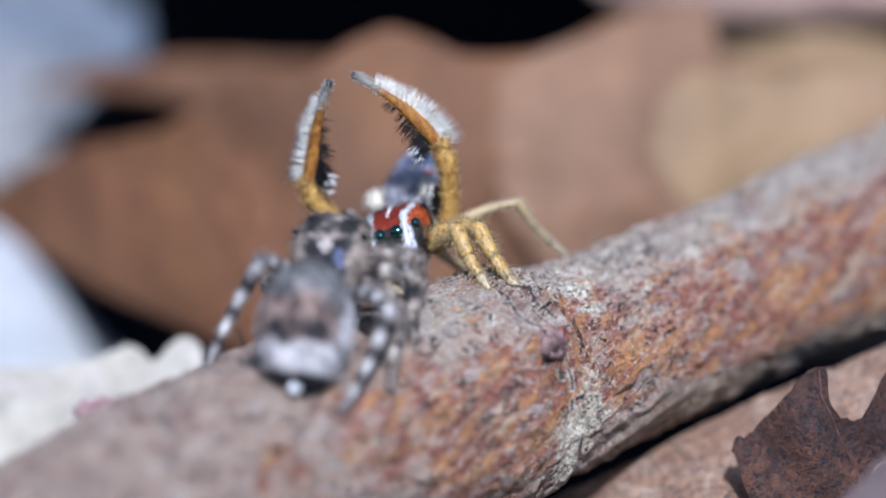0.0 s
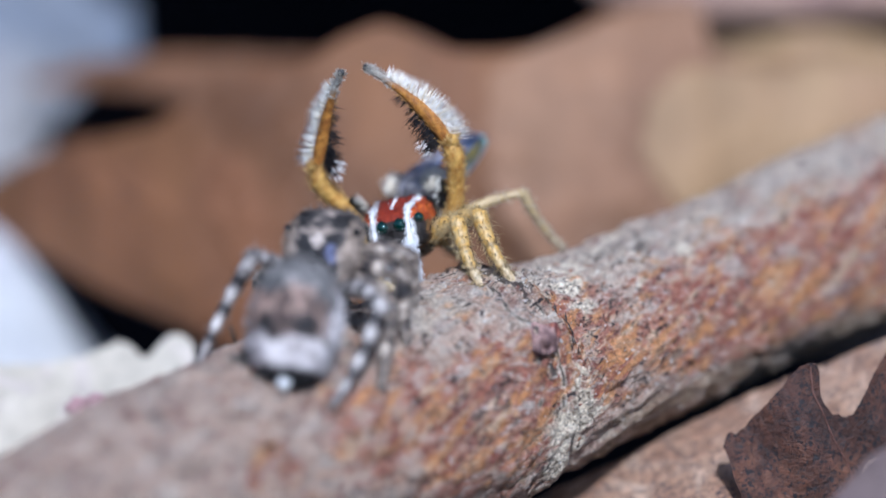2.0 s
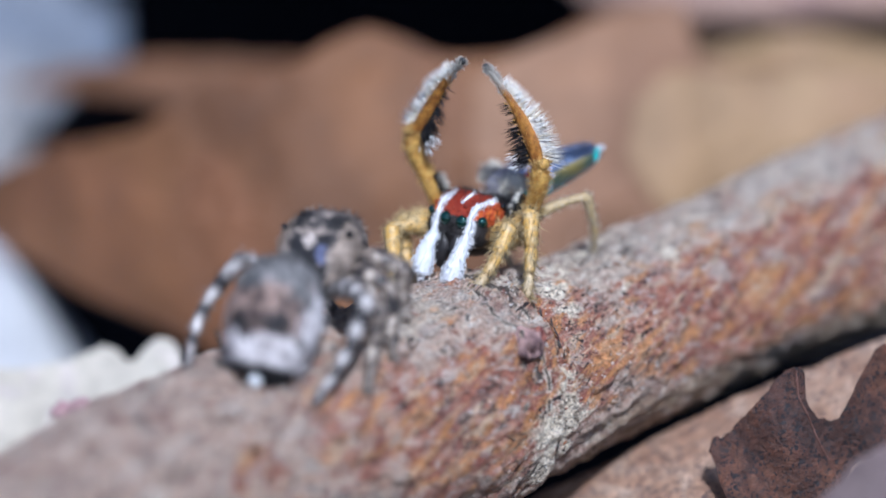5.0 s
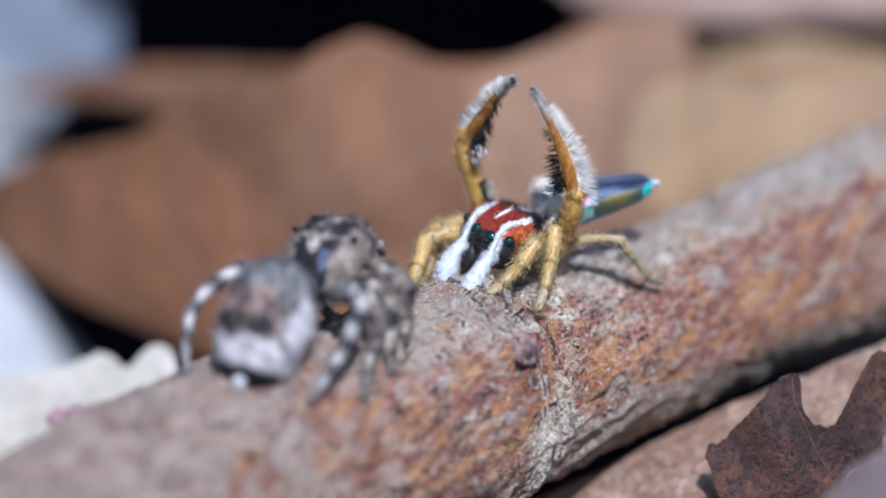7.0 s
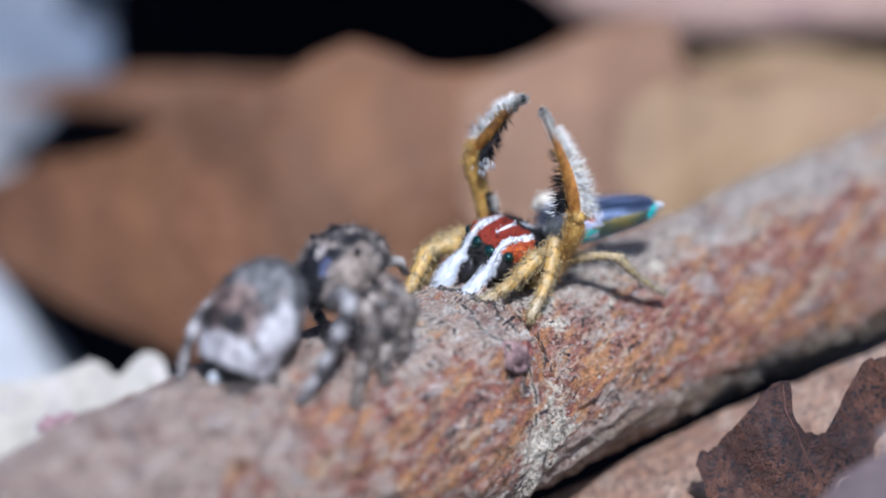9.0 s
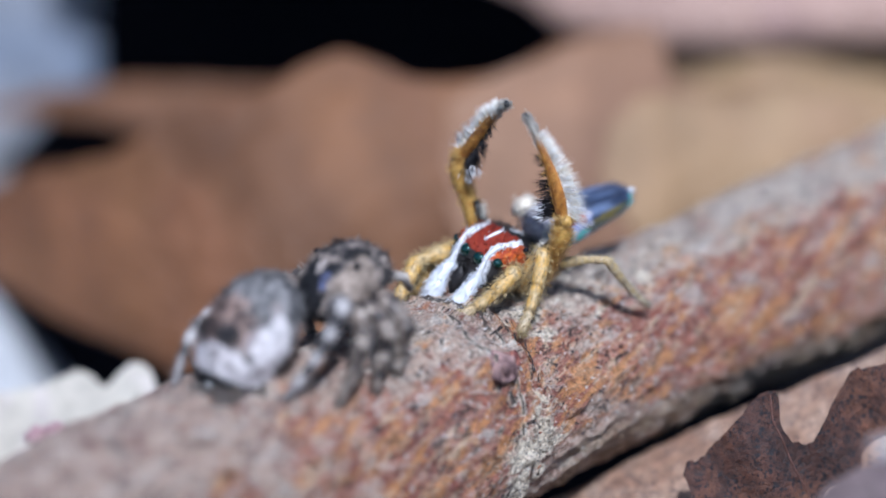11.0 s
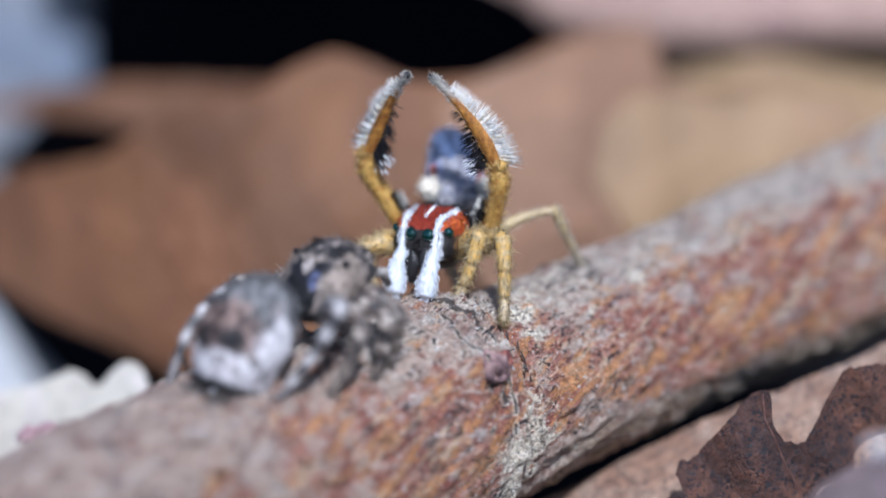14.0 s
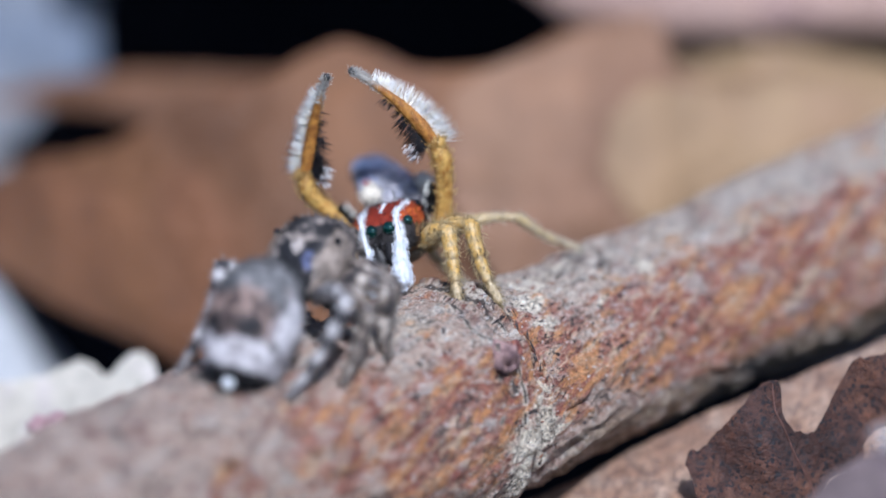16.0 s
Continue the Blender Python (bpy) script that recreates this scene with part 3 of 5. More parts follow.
def litter():
    sheet("dead_leaf", "large brown dead leaf with a pointed rim standing behind the twig", "leaf",
          [(-17.0, 2.4), (-13.2, 2.7), (-11.7, 3.2), (-10.3, 3.5), (-8.5, 3.65), (-7.1, 4.15), (-5.7, 5.0), (-3.5, 5.4), (-2.4, 6.0), (-1.4, 6.3), (-0.5, 6.1), (0.7, 5.5), (2.6, 5.8), (4.0, 6.3), (5.0, 6.9), (7.2, 7.4), (7.7, 6.6), (7.85, 5.7), (10.5, 5.5)],
          [(-17.0, 1.7), (-12.3, 0.7), (-9.2, -0.9), (-6.5, -2.3), (-4.5, -3.4), (0.0, -2.6), (10.5, -0.2)],
          set_back(11, 6), LEAF_BROWN, big_leaf, 0.35, 120, 50, 0.15, 2.0, 1, size=0.892)
    sheet("dead_leaf", "narrow tan strip of dead leaf behind a larger leaf", "leaf",
          [(-11.6, 4.9), (-10.1, 5.25), (-8.2, 5.4), (-5.3, 5.5), (-2.6, 5.4)], [(-11.6, 4.6), (-9.6, 4.5), (-8.4, 4.4), (-5.8, 3.8), (-2.6, 3.5)],
          set_back(19, 4), LEAF_BROWN, lambda x, z: 0.3 * math.sin(x), 0.3, 60, 20, 0.1, 1.5, 2, size=0.917)
    sheet("dead_leaf", "pale tan dead leaf lying over a brown one", "leaf",
          [(5.49, 3.33), (5.88, 4.03), (7.19, 5.29), (9.50, 5.39), (14.13, 5.49), (17.99, 5.49)], [(5.49, 3.10), (6.42, 1.71), (7.96, 0.17), (14.13, 0.17), (17.99, 0.17)],
          set_back(10.6, 6), LEAF_TAN, lambda x, z: big_leaf(x, z) - 0.25 + 0.35 * math.exp(5.5 - x), 0.35, 80, 40, 0.1, 1.5, 3, size=0.893)
    sheet("dead_leaf", "fawn dead leaf with a pointed corner overlapping a browner one", "leaf",
          [(1.0, 3.8), (1.5, 5.0), (2.6, 5.65), (4.0, 6.15), (5.0, 6.75), (7.2, 7.35), (7.7, 6.55), (7.85, 5.65), (9.2, 5.3)],
          [(1.0, 3.2), (1.8, 1.2), (3.2, -0.8), (5.5, -1.2), (9.2, -0.4)],
          set_back(10.8, 6), LEAF_FAWN, lambda x, z: big_leaf(x, z) - 0.12 + 0.7 * math.exp(1.3 * (1.0 - x)), 0.2, 80, 40, 0.2, 1.5, 1, size=0.892)
    sheet("dead_leaf", "dim brown dead leaf filling a gap behind paler leaves", "leaf",
          [(6.0, 8.4), (12.0, 8.6), (20.0, 8.6)], [(6.0, 4.6), (12.0, 4.4), (20.0, 4.4)],
          set_back(18, 2), LEAF_TAN, lambda x, z: 0.3 * math.sin(x), 0.3, 60, 20, 0.1, 1.5, 21, size=0.887)
    # its unseen upper part is added to keep daylight out of the hollow
    sheet("dead_leaf", "broad pinkish dead leaf roofing a dark hollow", "leaf",
          [(-9.5, 44.0), (18.9, 44.0)],
          [(-9.5, 10.8), (-7.0, 10.6), (-4.0, 10.2), (-0.4, 9.6), (2.0, 8.7), (4.0, 7.8), (4.9, 7.1), (7.9, 6.6), (18.9, 6.7)],
          set_back(17, 0), LEAF_PINK, lambda x, z: 0.03 * max(z - 7.5, 0) ** 2, 0.4, 100, 40, 0.1, 1.5, 4, size=0.896)
    sheet("bleached_bark", "curled blue-white sheet of bleached bark standing behind leaves", "bark",
          [(-21.53, 12.42), (-8.9, 12.42)], [(-21.53, 1.4), (-12.3, 1.4), (-11.6, 3.2), (-10.4, 4.8), (-8.9, 5.6)],
          set_back(21, 8), ASHEN, lambda x, z: 0.04 * max(x + 14.5, 0) ** 2, 0.5, 50, 50, 0.2, 2.0, 5, size=0.888)
    sheet("bleached_bark", "blue-white sheet of bleached bark lying below a leaf", "bark",
          [(-18.4, 1.6), (-11.9, 0.8), (-10.8, 0.0), (-9.9, -0.9), (-8.8, -1.8), (-7.5, -3.0)], [(-18.4, -7.8), (-7.5, -7.8)],
          set_back(17.2, 20), PALE, lambda x, z: 0.25 * max(x + 11.4, 0) ** 2, 0.5, 50, 50, 0.2, 2.0, 12)
    sheet("fibre_scrap", "cream scrap of fibrous bark with a toothed rim", "bark",
          [(-14.81, -3.11), (-10.27, -3.03), (-8.99, -2.82), (-7.93, -2.42), (-7.57, -2.57), (-7.22, -2.82), (-6.86, -2.47), (-6.37, -2.23), (-6.13, -2.40), (-5.84, -3.03)],
          [(-14.8, -8.0), (-10.2, -8.0), (-5.8, -4.6)],
          set_back(6, 10), CREAM, lambda x, z: 0.3 * math.sin(x * 1.3), 0.3, 110, 40, 0.12, 0.5, 6, size=0.956)
    sheet("dead_leaf", "flat tan dead leaf with dark flecks under the twig", "leaf",
          [(1.02, -6.60), (2.54, -5.86), (4.50, -4.92), (6.74, -3.80), (10.78, -2.12), (15.60, -0.05)], [(1.02, -10.15), (15.60, -8.82)],
          set_back(2.8, 0), LEAF_FLOOR, lambda x, z: max(1.3 * (z + 6.1 - (x - 2) * 0.42), -2.1 + 0.12 * (z + 6.1 - (x - 2) * 0.42)), 0.2, 100, 50, 0.06, 0.6, 7)
    def torn_bend(x, z):
        return 0.30 * math.sqrt((x - 8.75 - 0.25 * (z + 4)) ** 2 + 0.04) - 0.3 + 0.10 * math.sin(3.1 * x + 2.0 * z) + 0.25 * step(9.3, 10.4, x)
    torn = sheet("dead_leaf", "small torn brown dead leaf with dark specks", "leaf",
          [(6.67, -4.61), (6.77, -4.31), (7.04, -4.28), (7.40, -3.92), (8.02, -3.24), (8.41, -2.79), (8.67, -2.68), (8.85, -2.85), (8.88, -3.44), (9.19, -3.87), (9.48, -3.97), (9.77, -3.66), (10.17, -2.92), (10.66, -2.20), (11.55, -2.10), (12.71, -2.59)],
          [(6.67, -4.67), (6.95, -5.46), (7.31, -6.24), (12.71, -7.02)],
          set_back(0, 0), LEAF_SPECK, torn_bend, 0.12, 260, 90, 0.07, 0.13, 8)
    path, r = [(8.66, -2.80), (8.70, -3.30), (8.92, -3.80), (9.18, -4.40), (9.6, -5.2), (9.9, -6.2)], 0.024
    rows = [(i, *q) for i, q in enumerate(path)]
    run = [spline(rows, (len(path) - 1) * i / 30) for i in range(31)]
    run = [(x, torn_bend(x, z) + 0.1208 * grain((x, z, 8), 1.329) + 0.06 * grain((x, z, 12), 1.08), z) for x, z in run]
    vein = Shape().tube(run, [r * (1.2 - 0.02 * i) for i in range(31)], lambda p: mixc((0.10, 0.045, 0.035), (0.19, 0.095, 0.078), 0.5 + 1.6 * grain(p, 0.2)), 8)
    part("vein", vein, PLUSH, torn, "raised brown leaf vein")
    sheet("dead_leaf", "mauve-grey folded edge of a dead leaf near the lens", "leaf",
          [(8.44, -5.83), (9.06, -5.26), (9.55, -4.73), (10.29, -4.30), (11.27, -3.99), (12.51, -4.05)], [(8.44, -6.26), (12.51, -6.88)],
          set_back(-8, 0), LEAF_MAUVE, lambda x, z: 0.2 * x, 0.15, 60, 30, 0.05, 0.4, 9)


    def lump(name, label, category, at, radii, tone, material, seed, ruffle=0.22):
        s = Shape().ball((0, 0, 0), radii, tone, 28, 18)
        s.v = [tuple(Vector(v) * (1 + ruffle * grain(Vector(v) + Vector((seed, 0, 0)), max(radii) * 0.7))) for v in s.v]
        ob = part(name, s, material)
        ob.location = [c * MM for c in at]
        tagged(ob, label, category)
    lump("grain", "small white sand grain resting on a mauve leaf", "grain", (10.41, -12.55, -0.46), (0.36, 0.22, 0.20), (0.50, 0.48, 0.50), PLUSH, 3)
    lump("petal_scrap", "tiny crumpled pink scrap lying against the twig", "scrap", (-7.84, -4.80, -2.48), (0.40, 0.24, 0.34), (0.36, 0.22, 0.24), PLUSH, 8, 0.75)


litter()


# ---- spiders ----
def stance(x, y, z, yaw, pitch, roll):
    """A spider's body in millimetres and degrees; it faces its own -y."""
    return pose(x * MM, y * MM, z * MM, 0, 0, yaw) @ pose(0, 0, 0, pitch) @ pose(0, 0, 0, 0, roll)


def fuzz(shape, verts, normals, colour, length, width, count, rng, lean=(0, 0, 0), spread=0.5, vary=1.0):
    """Hairs scattered over a mesh of vertices with their normals."""
    for _ in range(count):
        i = rng.randrange(len(verts))
        p = Vector(verts[i]) + Vector((rng.gauss(0, 1), rng.gauss(0, 1), rng.gauss(0, 1))) * 0.03
        d = Vector(normals[i]) + Vector(lean) + Vector((rng.gauss(0, 1), rng.gauss(0, 1), rng.gauss(0, 1))) * spread
        c = colour(p) if callable(colour) else colour
        c = mixc(c, tuple(x * 0.6 for x in c), rng.random() * vary)
        shape.hair(p, d, length * rng.uniform(0.6, 1.3), width, c, (rng.gauss(0, 0.1), rng.gauss(0, 0.1), -0.05))


def skin_of(shape):
    """Vertices and outward normals of a shape, for hairs."""
    me = shape.mesh("skin")
    out = [tuple(v.co / MM) for v in me.vertices], [tuple(v.normal) for v in me.vertices]
    bpy.data.meshes.remove(me)
    return out


YELLOW, AMBER, OLIVE = (0.60, 0.37, 0.10), (0.38, 0.18, 0.035), (0.52, 0.39, 0.20)
WHITE, BLACK, RED, ORANGE = (0.86, 0.88, 0.92), (0.008, 0.008, 0.010), (0.20, 0.018, 0.008), (0.58, 0.13, 0.02)


def male_face(p):
    """The scale pattern of the male's carapace."""
    x, y, z = abs(p.x), p.y, p.z
    jig = 0.05 * grain(p, 0.16)
    if y > 0.84 + 0.10 * x + jig * 2:
        c = (0.014, 0.013, 0.014)
        if x < 0.10 + jig and 1.05 < y < 1.5:
            c = WHITE
        if x > 0.62 + jig and y > 1.2:
            c = (0.62, 0.58, 0.54)
        if y > 1.95:
            c = (0.6, 0.56, 0.52)
        return c
    line = 0.41 + 0.12 * step(0.1, 0.95, y)
    if z < 0.12 and y < 0.25:
        c = (0.03, 0.026, 0.026)
        if 0.33 < x + jig < 0.55:
            c = WHITE
        return c
    if abs(x - line) < 0.08 + 1.3 * jig and z > -0.5:
        return WHITE
    if x < line:
        return mixc(RED, (0.27, 0.030, 0.010), 0.5 + 2 * grain(p, 0.12))
    if z > 0.0 + jig:
        return mixc(ORANGE, (0.4, 0.06, 0.02), 0.5 + 2 * grain(p, 0.1))
    return mixc((0.03, 0.025, 0.022), (0.22, 0.12, 0.05), 0.5 + 1.5 * grain(p, 0.15))


def walking_leg(parent, name, upper_len, lower_len, thick, upper_tone, lower_tone, hair_tone, rng, label="", hairs=110, band=None, bow=-0.05):
    """A leg in two rigid pieces, each along its own +x: femur with patella, and tibia to tarsus with the claw tuft."""
    up = Shape()
    n = 14
    xs = [upper_len * i / n for i in range(n + 1)]
    def girth(u):
        return thick * (0.72 + 0.36 * math.sin(math.pi * min(u * 1.25, 1)) - 0.10 * math.exp(-((u - 0.78) / 0.05) ** 2))
    up.tube([(x, 0, 0.10 * upper_len * math.sin(math.pi * x / upper_len)) for x in xs], [girth(x / upper_len) for x in xs],
            (lambda p: band(p.x / upper_len * 0.5, p)) if band else (lambda p: mixc(upper_tone, lower_tone, 0.5 + 1.5 * grain(p, 0.2))), 14)
    femur = part(name, up, CUTICLE, parent, label)
    low = Shape()
    n = 44
    xs = [lower_len * i / n for i in range(n + 1)]
    def shin_tone(p):
        u = p.x / lower_len
        c = mixc(mixc(upper_tone, lower_tone, 0.3 + 1.5 * grain(p, 0.15)), (0.55, 0.48, 0.36), step(0.6, 0.9, u) * 0.7)
        return mixc(c, (0.10, 0.06, 0.025), 0.75 * max(math.exp(-((u - j) / 0.018) ** 2) for j in (0.42, 0.74)))
    def thin(u):
        g = 0.92 - 0.46 * u
        for j in (0.42, 0.74):
            g -= 0.15 * math.exp(-((u - j) / 0.022) ** 2)
        return thick * g
    low.tube([(x, 0, bow * lower_len * math.sin(math.pi * x / lower_len)) for x in xs], [thin(x / lower_len) for x in xs],
             (lambda p: band(0.5 + p.x / lower_len * 0.5, p)) if band else shin_tone, 14)
    low.ball((lower_len, 0, 0), (thick * 0.3, thick * 0.26, thick * 0.26), (0.05, 0.05, 0.055), 10, 8)
    for shp, count in ((up, hairs), (low, int(hairs * 1.2))):
        vs, ns = skin_of(shp)
        if band:
            tone = (lambda p: mixc(band(p.x / upper_len * 0.5, p), hair_tone, 0.4)) if shp is up else (lambda p: mixc(band(0.5 + p.x / lower_len * 0.5, p), hair_tone, 0.4))
        else:
            tone = hair_tone
        h = Shape()
        fuzz(h, vs, ns, tone, thick * 0.65, 0.007, count, rng, (1.7, 0, 0), 0.4)
        if not band:
            fuzz(h, vs, ns, (0.06, 0.045, 0.03), thick * 0.6, 0.009, count // 7, rng, (0.9, 0, 0), 0.3)
        fuzz(h, vs, ns, tone, thick * 1.1, 0.007, count // 8, rng, (0.5, 0, 0), 0.35)
        if shp is up:
            part("bristles", h, HAIR, femur)
        else:
            low.add(h.v, h.f, (0, 0, 0))
            low.c[-len(h.c):] = h.c
    return femur, part("lower_leg", low, CUTICLE, femur)


def leg_frame(way, up):
    """A rotation whose x runs along way and whose z leans to up."""
    x = Vector(way).normalized()
    y = Vector(up).cross(x).normalized()
    return Matrix((x, y, x.cross(y))).transposed()


def bend(hip, foot, upper_len, lower_len, pole):
    """Where the knee of a two-piece leg lies between hip and foot."""
    d = foot - hip
    dist = min(max(d.length, abs(upper_len - lower_len) + 0.01), upper_len + lower_len - 0.005)
    u = d.normalized()
    a = (upper_len ** 2 - lower_len ** 2 + dist ** 2) / (2 * dist)
    h = math.sqrt(max(upper_len ** 2 - a * a, 0))
    p = pole - u * pole.dot(u)
    return hip + u * a + p.normalized() * h


def male_spider():
    rng = random.Random(11)
    sp = thing("male_jumping_spider", "male peacock spider with red-white face and two raised legs", "spider")
    # carapace
    ys = [-0.085, -0.08, -0.075, -0.07, -0.06] + [i / 50 * 2.27 - 0.05 for i in range(51)]
    form = [(-0.085, 0.02, -0.08, -0.12, 2.0), (-0.08, 0.18, 0.02, -0.20, 2.2), (-0.07, 0.40, 0.10, -0.30, 2.4), (-0.05, 0.52, 0.16, -0.36, 2.6), (0.0, 0.62, 0.24, -0.45, 2.8), (0.12, 0.71, 0.34, -0.58, 3.2), (0.5, 0.77, 0.50, -0.64, 3.4), (0.95, 0.79, 0.60, -0.62, 3.2),
            (1.4, 0.77, 0.53, -0.55, 2.8), (1.8, 0.65, 0.35, -0.45, 2.4), (2.05, 0.45, 0.20, -0.32, 2.2), (2.22, 0.12, 0.15, -0.1, 2.0)]
    body = Shape().loft([(y, *spline(form, y)) for y in ys], male_face, 150)
    cara = part("carapace", body, PLUSH, sp, "red-capped carapace with white stripes")
    vs, ns = skin_of(body)
    keep = [i for i, v in enumerate(vs) if v[2] > -0.45]
    vs, ns = [vs[i] for i in keep], [ns[i] for i in keep]
    h = Shape()
    fuzz(h, vs, ns, male_face, 0.06, 0.012, 3600, rng, (0, 0.9, -0.1), 0.4)
    long_hair = [i for i, v in enumerate(vs) if v[2] > 0.2]
    fuzz(h, [vs[i] for i in long_hair], [ns[i] for i in long_hair], (0.03, 0.025, 0.025), 0.30, 0.006, 60, rng, (0, -0.2, 0.5), 0.4)
    part("scale_hairs", h, HAIR, cara)
    # white face stripes that run down on to the palps
    for s in (-1, 1):
        st = Shape()
        path = [(0.53 * s, 0.55, 0.46), (0.49 * s, 0.28, 0.42), (0.44 * s, 0.06, 0.30), (0.425 * s, -0.07, 0.08), (0.42 * s, -0.10, -0.18), (0.41 * s, -0.12, -0.42)]
        st.limb(path, [0.02, 0.035, 0.045, 0.05, 0.065, 0.09], lambda p: mixc(WHITE, (0.6, 0.62, 0.66), 0.3 + grain(p, 0.07)), 12, 24)
        vs, ns = skin_of(st)
        fuzz(st, vs, ns, WHITE, 0.05, 0.009, 420, rng, (0, 0, -2.4), 0.15, 0.2)
        part("face_stripe", st, HAIR, sp, "white scale stripe")
        palp = Shape()
        path = [(0.40 * s, -0.08, -0.40), (0.43 * s, -0.24, -0.62), (0.42 * s, -0.34, -0.86), (0.40 * s, -0.40, -1.08), (0.38 * s, -0.43, -1.30)]
        palp.limb(path, [0.11, 0.14, 0.18, 0.225, 0.20], lambda p: mixc((0.82, 0.86, 0.93), (0.62, 0.66, 0.74), 0.3 + 0.8 * grain(p, 0.15)), 18, 26)
        vs, ns = skin_of(palp)
        fuzz(palp, vs, ns, (0.84, 0.88, 0.95), 0.07, 0.008, 1500, rng, (0, -0.8, -3.4), 0.12, 0.12)
        part("pedipalp", palp, HAIR, sp, "white-furred pedipalp")
        fang = Shape().tube([(0.17 * s, 0.10, -0.35), (0.19 * s, 0.02, -0.62), (0.20 * s, 0.02, -0.90), (0.18 * s, 0.05, -1.10)], [0.19, 0.20, 0.17, 0.10],
                            lambda p: mixc((0.008, 0.008, 0.010), (0.035, 0.03, 0.03), 0.5 + grain(p, 0.12)), 14)
        vs, ns = skin_of(fang)
        fuzz(fang, vs, ns, (0.05, 0.05, 0.055), 0.14, 0.008, 110, rng, (0, -0.2, -0.5), 0.4)
        part("chelicera", fang, CUTICLE, sp, "dark bristly chelicera")
        for at, r in (((0.215 * s, 0.02, 0.0), 0.180), ((0.645 * s, 0.12, 0.09), 0.125), ((0.715 * s, 0.89, 0.43), 0.085)):
            part("eye", Shape().ball(at, (r, r, r), (0.003, 0.045, 0.038) if at[1] < 0.5 else (0.004, 0.004, 0.005), 28, 18), EYE, sp, "glossy dark green eye")
    mid = Shape().tube([(0, 0.20, 0.385), (0, 0.40, 0.475), (0, 0.60, 0.55), (0, 0.72, 0.59)], [0.02, 0.036, 0.04, 0.02], WHITE, 10)
    vs, ns = skin_of(mid)
    fuzz(mid, vs, ns, WHITE, 0.05, 0.010, 90, rng, (0, 1.2, 0), 0.2, 0.3)
    part("cap_stripe", mid, HAIR, sp, "short white stripe on the red cap")
    under = Shape().ball((0, 1.05, -0.62), (0.55, 0.85, 0.28), (0.06, 0.045, 0.03), 24, 14)
    part("sternum", under, CUTICLE, sp)
    part("pedicel", Shape().tube([(0, 1.75, -0.1), (0, 2.0, 0.15), (0, 2.15, 0.35)], [0.16, 0.14, 0.16], (0.10, 0.08, 0.07), 12), CUTICLE, sp)
    # raised display legs
    for s in (-1, 1):
        joints = [(0.55, 1.35, -0.55), (0.95, 1.45, -0.25), (1.42, 1.10, 0.65), (1.68, 0.80, 1.33), (1.60, 0.66, 1.72), (1.42, 0.48, 2.12), (1.14, 0.22, 2.62), (0.94, 0.02, 2.95), (0.72, -0.15, 3.24), (0.50, -0.32, 3.52), (0.34, -0.41, 3.68)]
        spread = 0.07 if s < 0 else -0.12  # one elbow is held wider
        joints = [Vector((x * s + s * spread * math.exp(-((z - 1.35) / 0.8) ** 2), y - (0.15 if s < 0 else 0) * math.exp(-((z - 1.35) / 0.8) ** 2), z)) for x, y, z in joints]
        low = Shape().limb(joints[:5], [0.18, 0.215, 0.20, 0.22, 0.13], lambda p: mixc(YELLOW, AMBER, 0.45 + 1.6 * grain(p, 0.18) + 0.8 * grain(p, 0.07)), 20, 44)
        low.ball(joints[4] + Vector((0.10 * s, 0.02, -0.05)), (0.17, 0.18, 0.16), lambda p: mixc((0.58, 0.38, 0.11), YELLOW, 0.5 + grain(p, 0.1)), 18, 12)
        leg = part("display_leg", low, CUTICLE, sp, "raised amber leg fringed with white and black hairs")
        hi = Shape().limb(joints[4:], [0.14, 0.165, 0.145, 0.10, 0.085, 0.07, 0.058], lambda p: mixc(mixc((0.48, 0.22, 0.045), (0.25, 0.095, 0.022), 0.45 + 1.4 * grain(p, 0.16) + 0.8 * grain(p, 0.06)), (0.38, 0.35, 0.31), step(3.15, 3.45, p.z)), 16, 50)
        hi.ball(joints[-1], (0.085, 0.085, 0.075), (0.045, 0.05, 0.06), 12, 8)
        part("tibia", hi, CUTICLE, leg)
        brush, dark = Shape(), Shape()
        out = Vector((0.86 * s, 0.28, 0.42))
        for i in range(1450):
            u = rng.random() ** 0.9
            k = u * 5.9
            a = 4 + int(k)
            p = joints[a].lerp(joints[a + 1], k - int(k))
            along = (joints[a + 1] - joints[a]).normalized()
            o = (out - along * out.dot(along)).normalized()
            # long on the tibia, flaring towards both its ends; shorter on the next joint, bare towards the claw
            if u < 0.44:
                ln, lean, root = 0.62 - 0.40 * u, -0.55 + 2.2 * u, 0.08
            else:
                ln, lean, root = 0.42 - 0.40 * (u - 0.44), 0.20 + 0.5 * (u - 0.44), 0.05
                if rng.random() < 0.45 + 0.55 * step(0.60, 0.80, u):
                    continue
            if 0.38 < u < 0.46 and rng.random() < 0.7:
                continue
            fan = Vector((rng.gauss(0, 0.14), rng.gauss(0.1, 0.22), rng.gauss(0, 0.14)))
            tone = mixc((1.0, 1.0, 1.0), (0.80, 0.70, 0.50), rng.random() ** 3)
            brush.hair(p + o * root, o + along * lean + fan, ln * rng.uniform(0.5, 1.18), 0.0108, tone, (0, 0, 0.04))
        part("white_fringe", brush, HAIR, leg, "brush of white hairs")
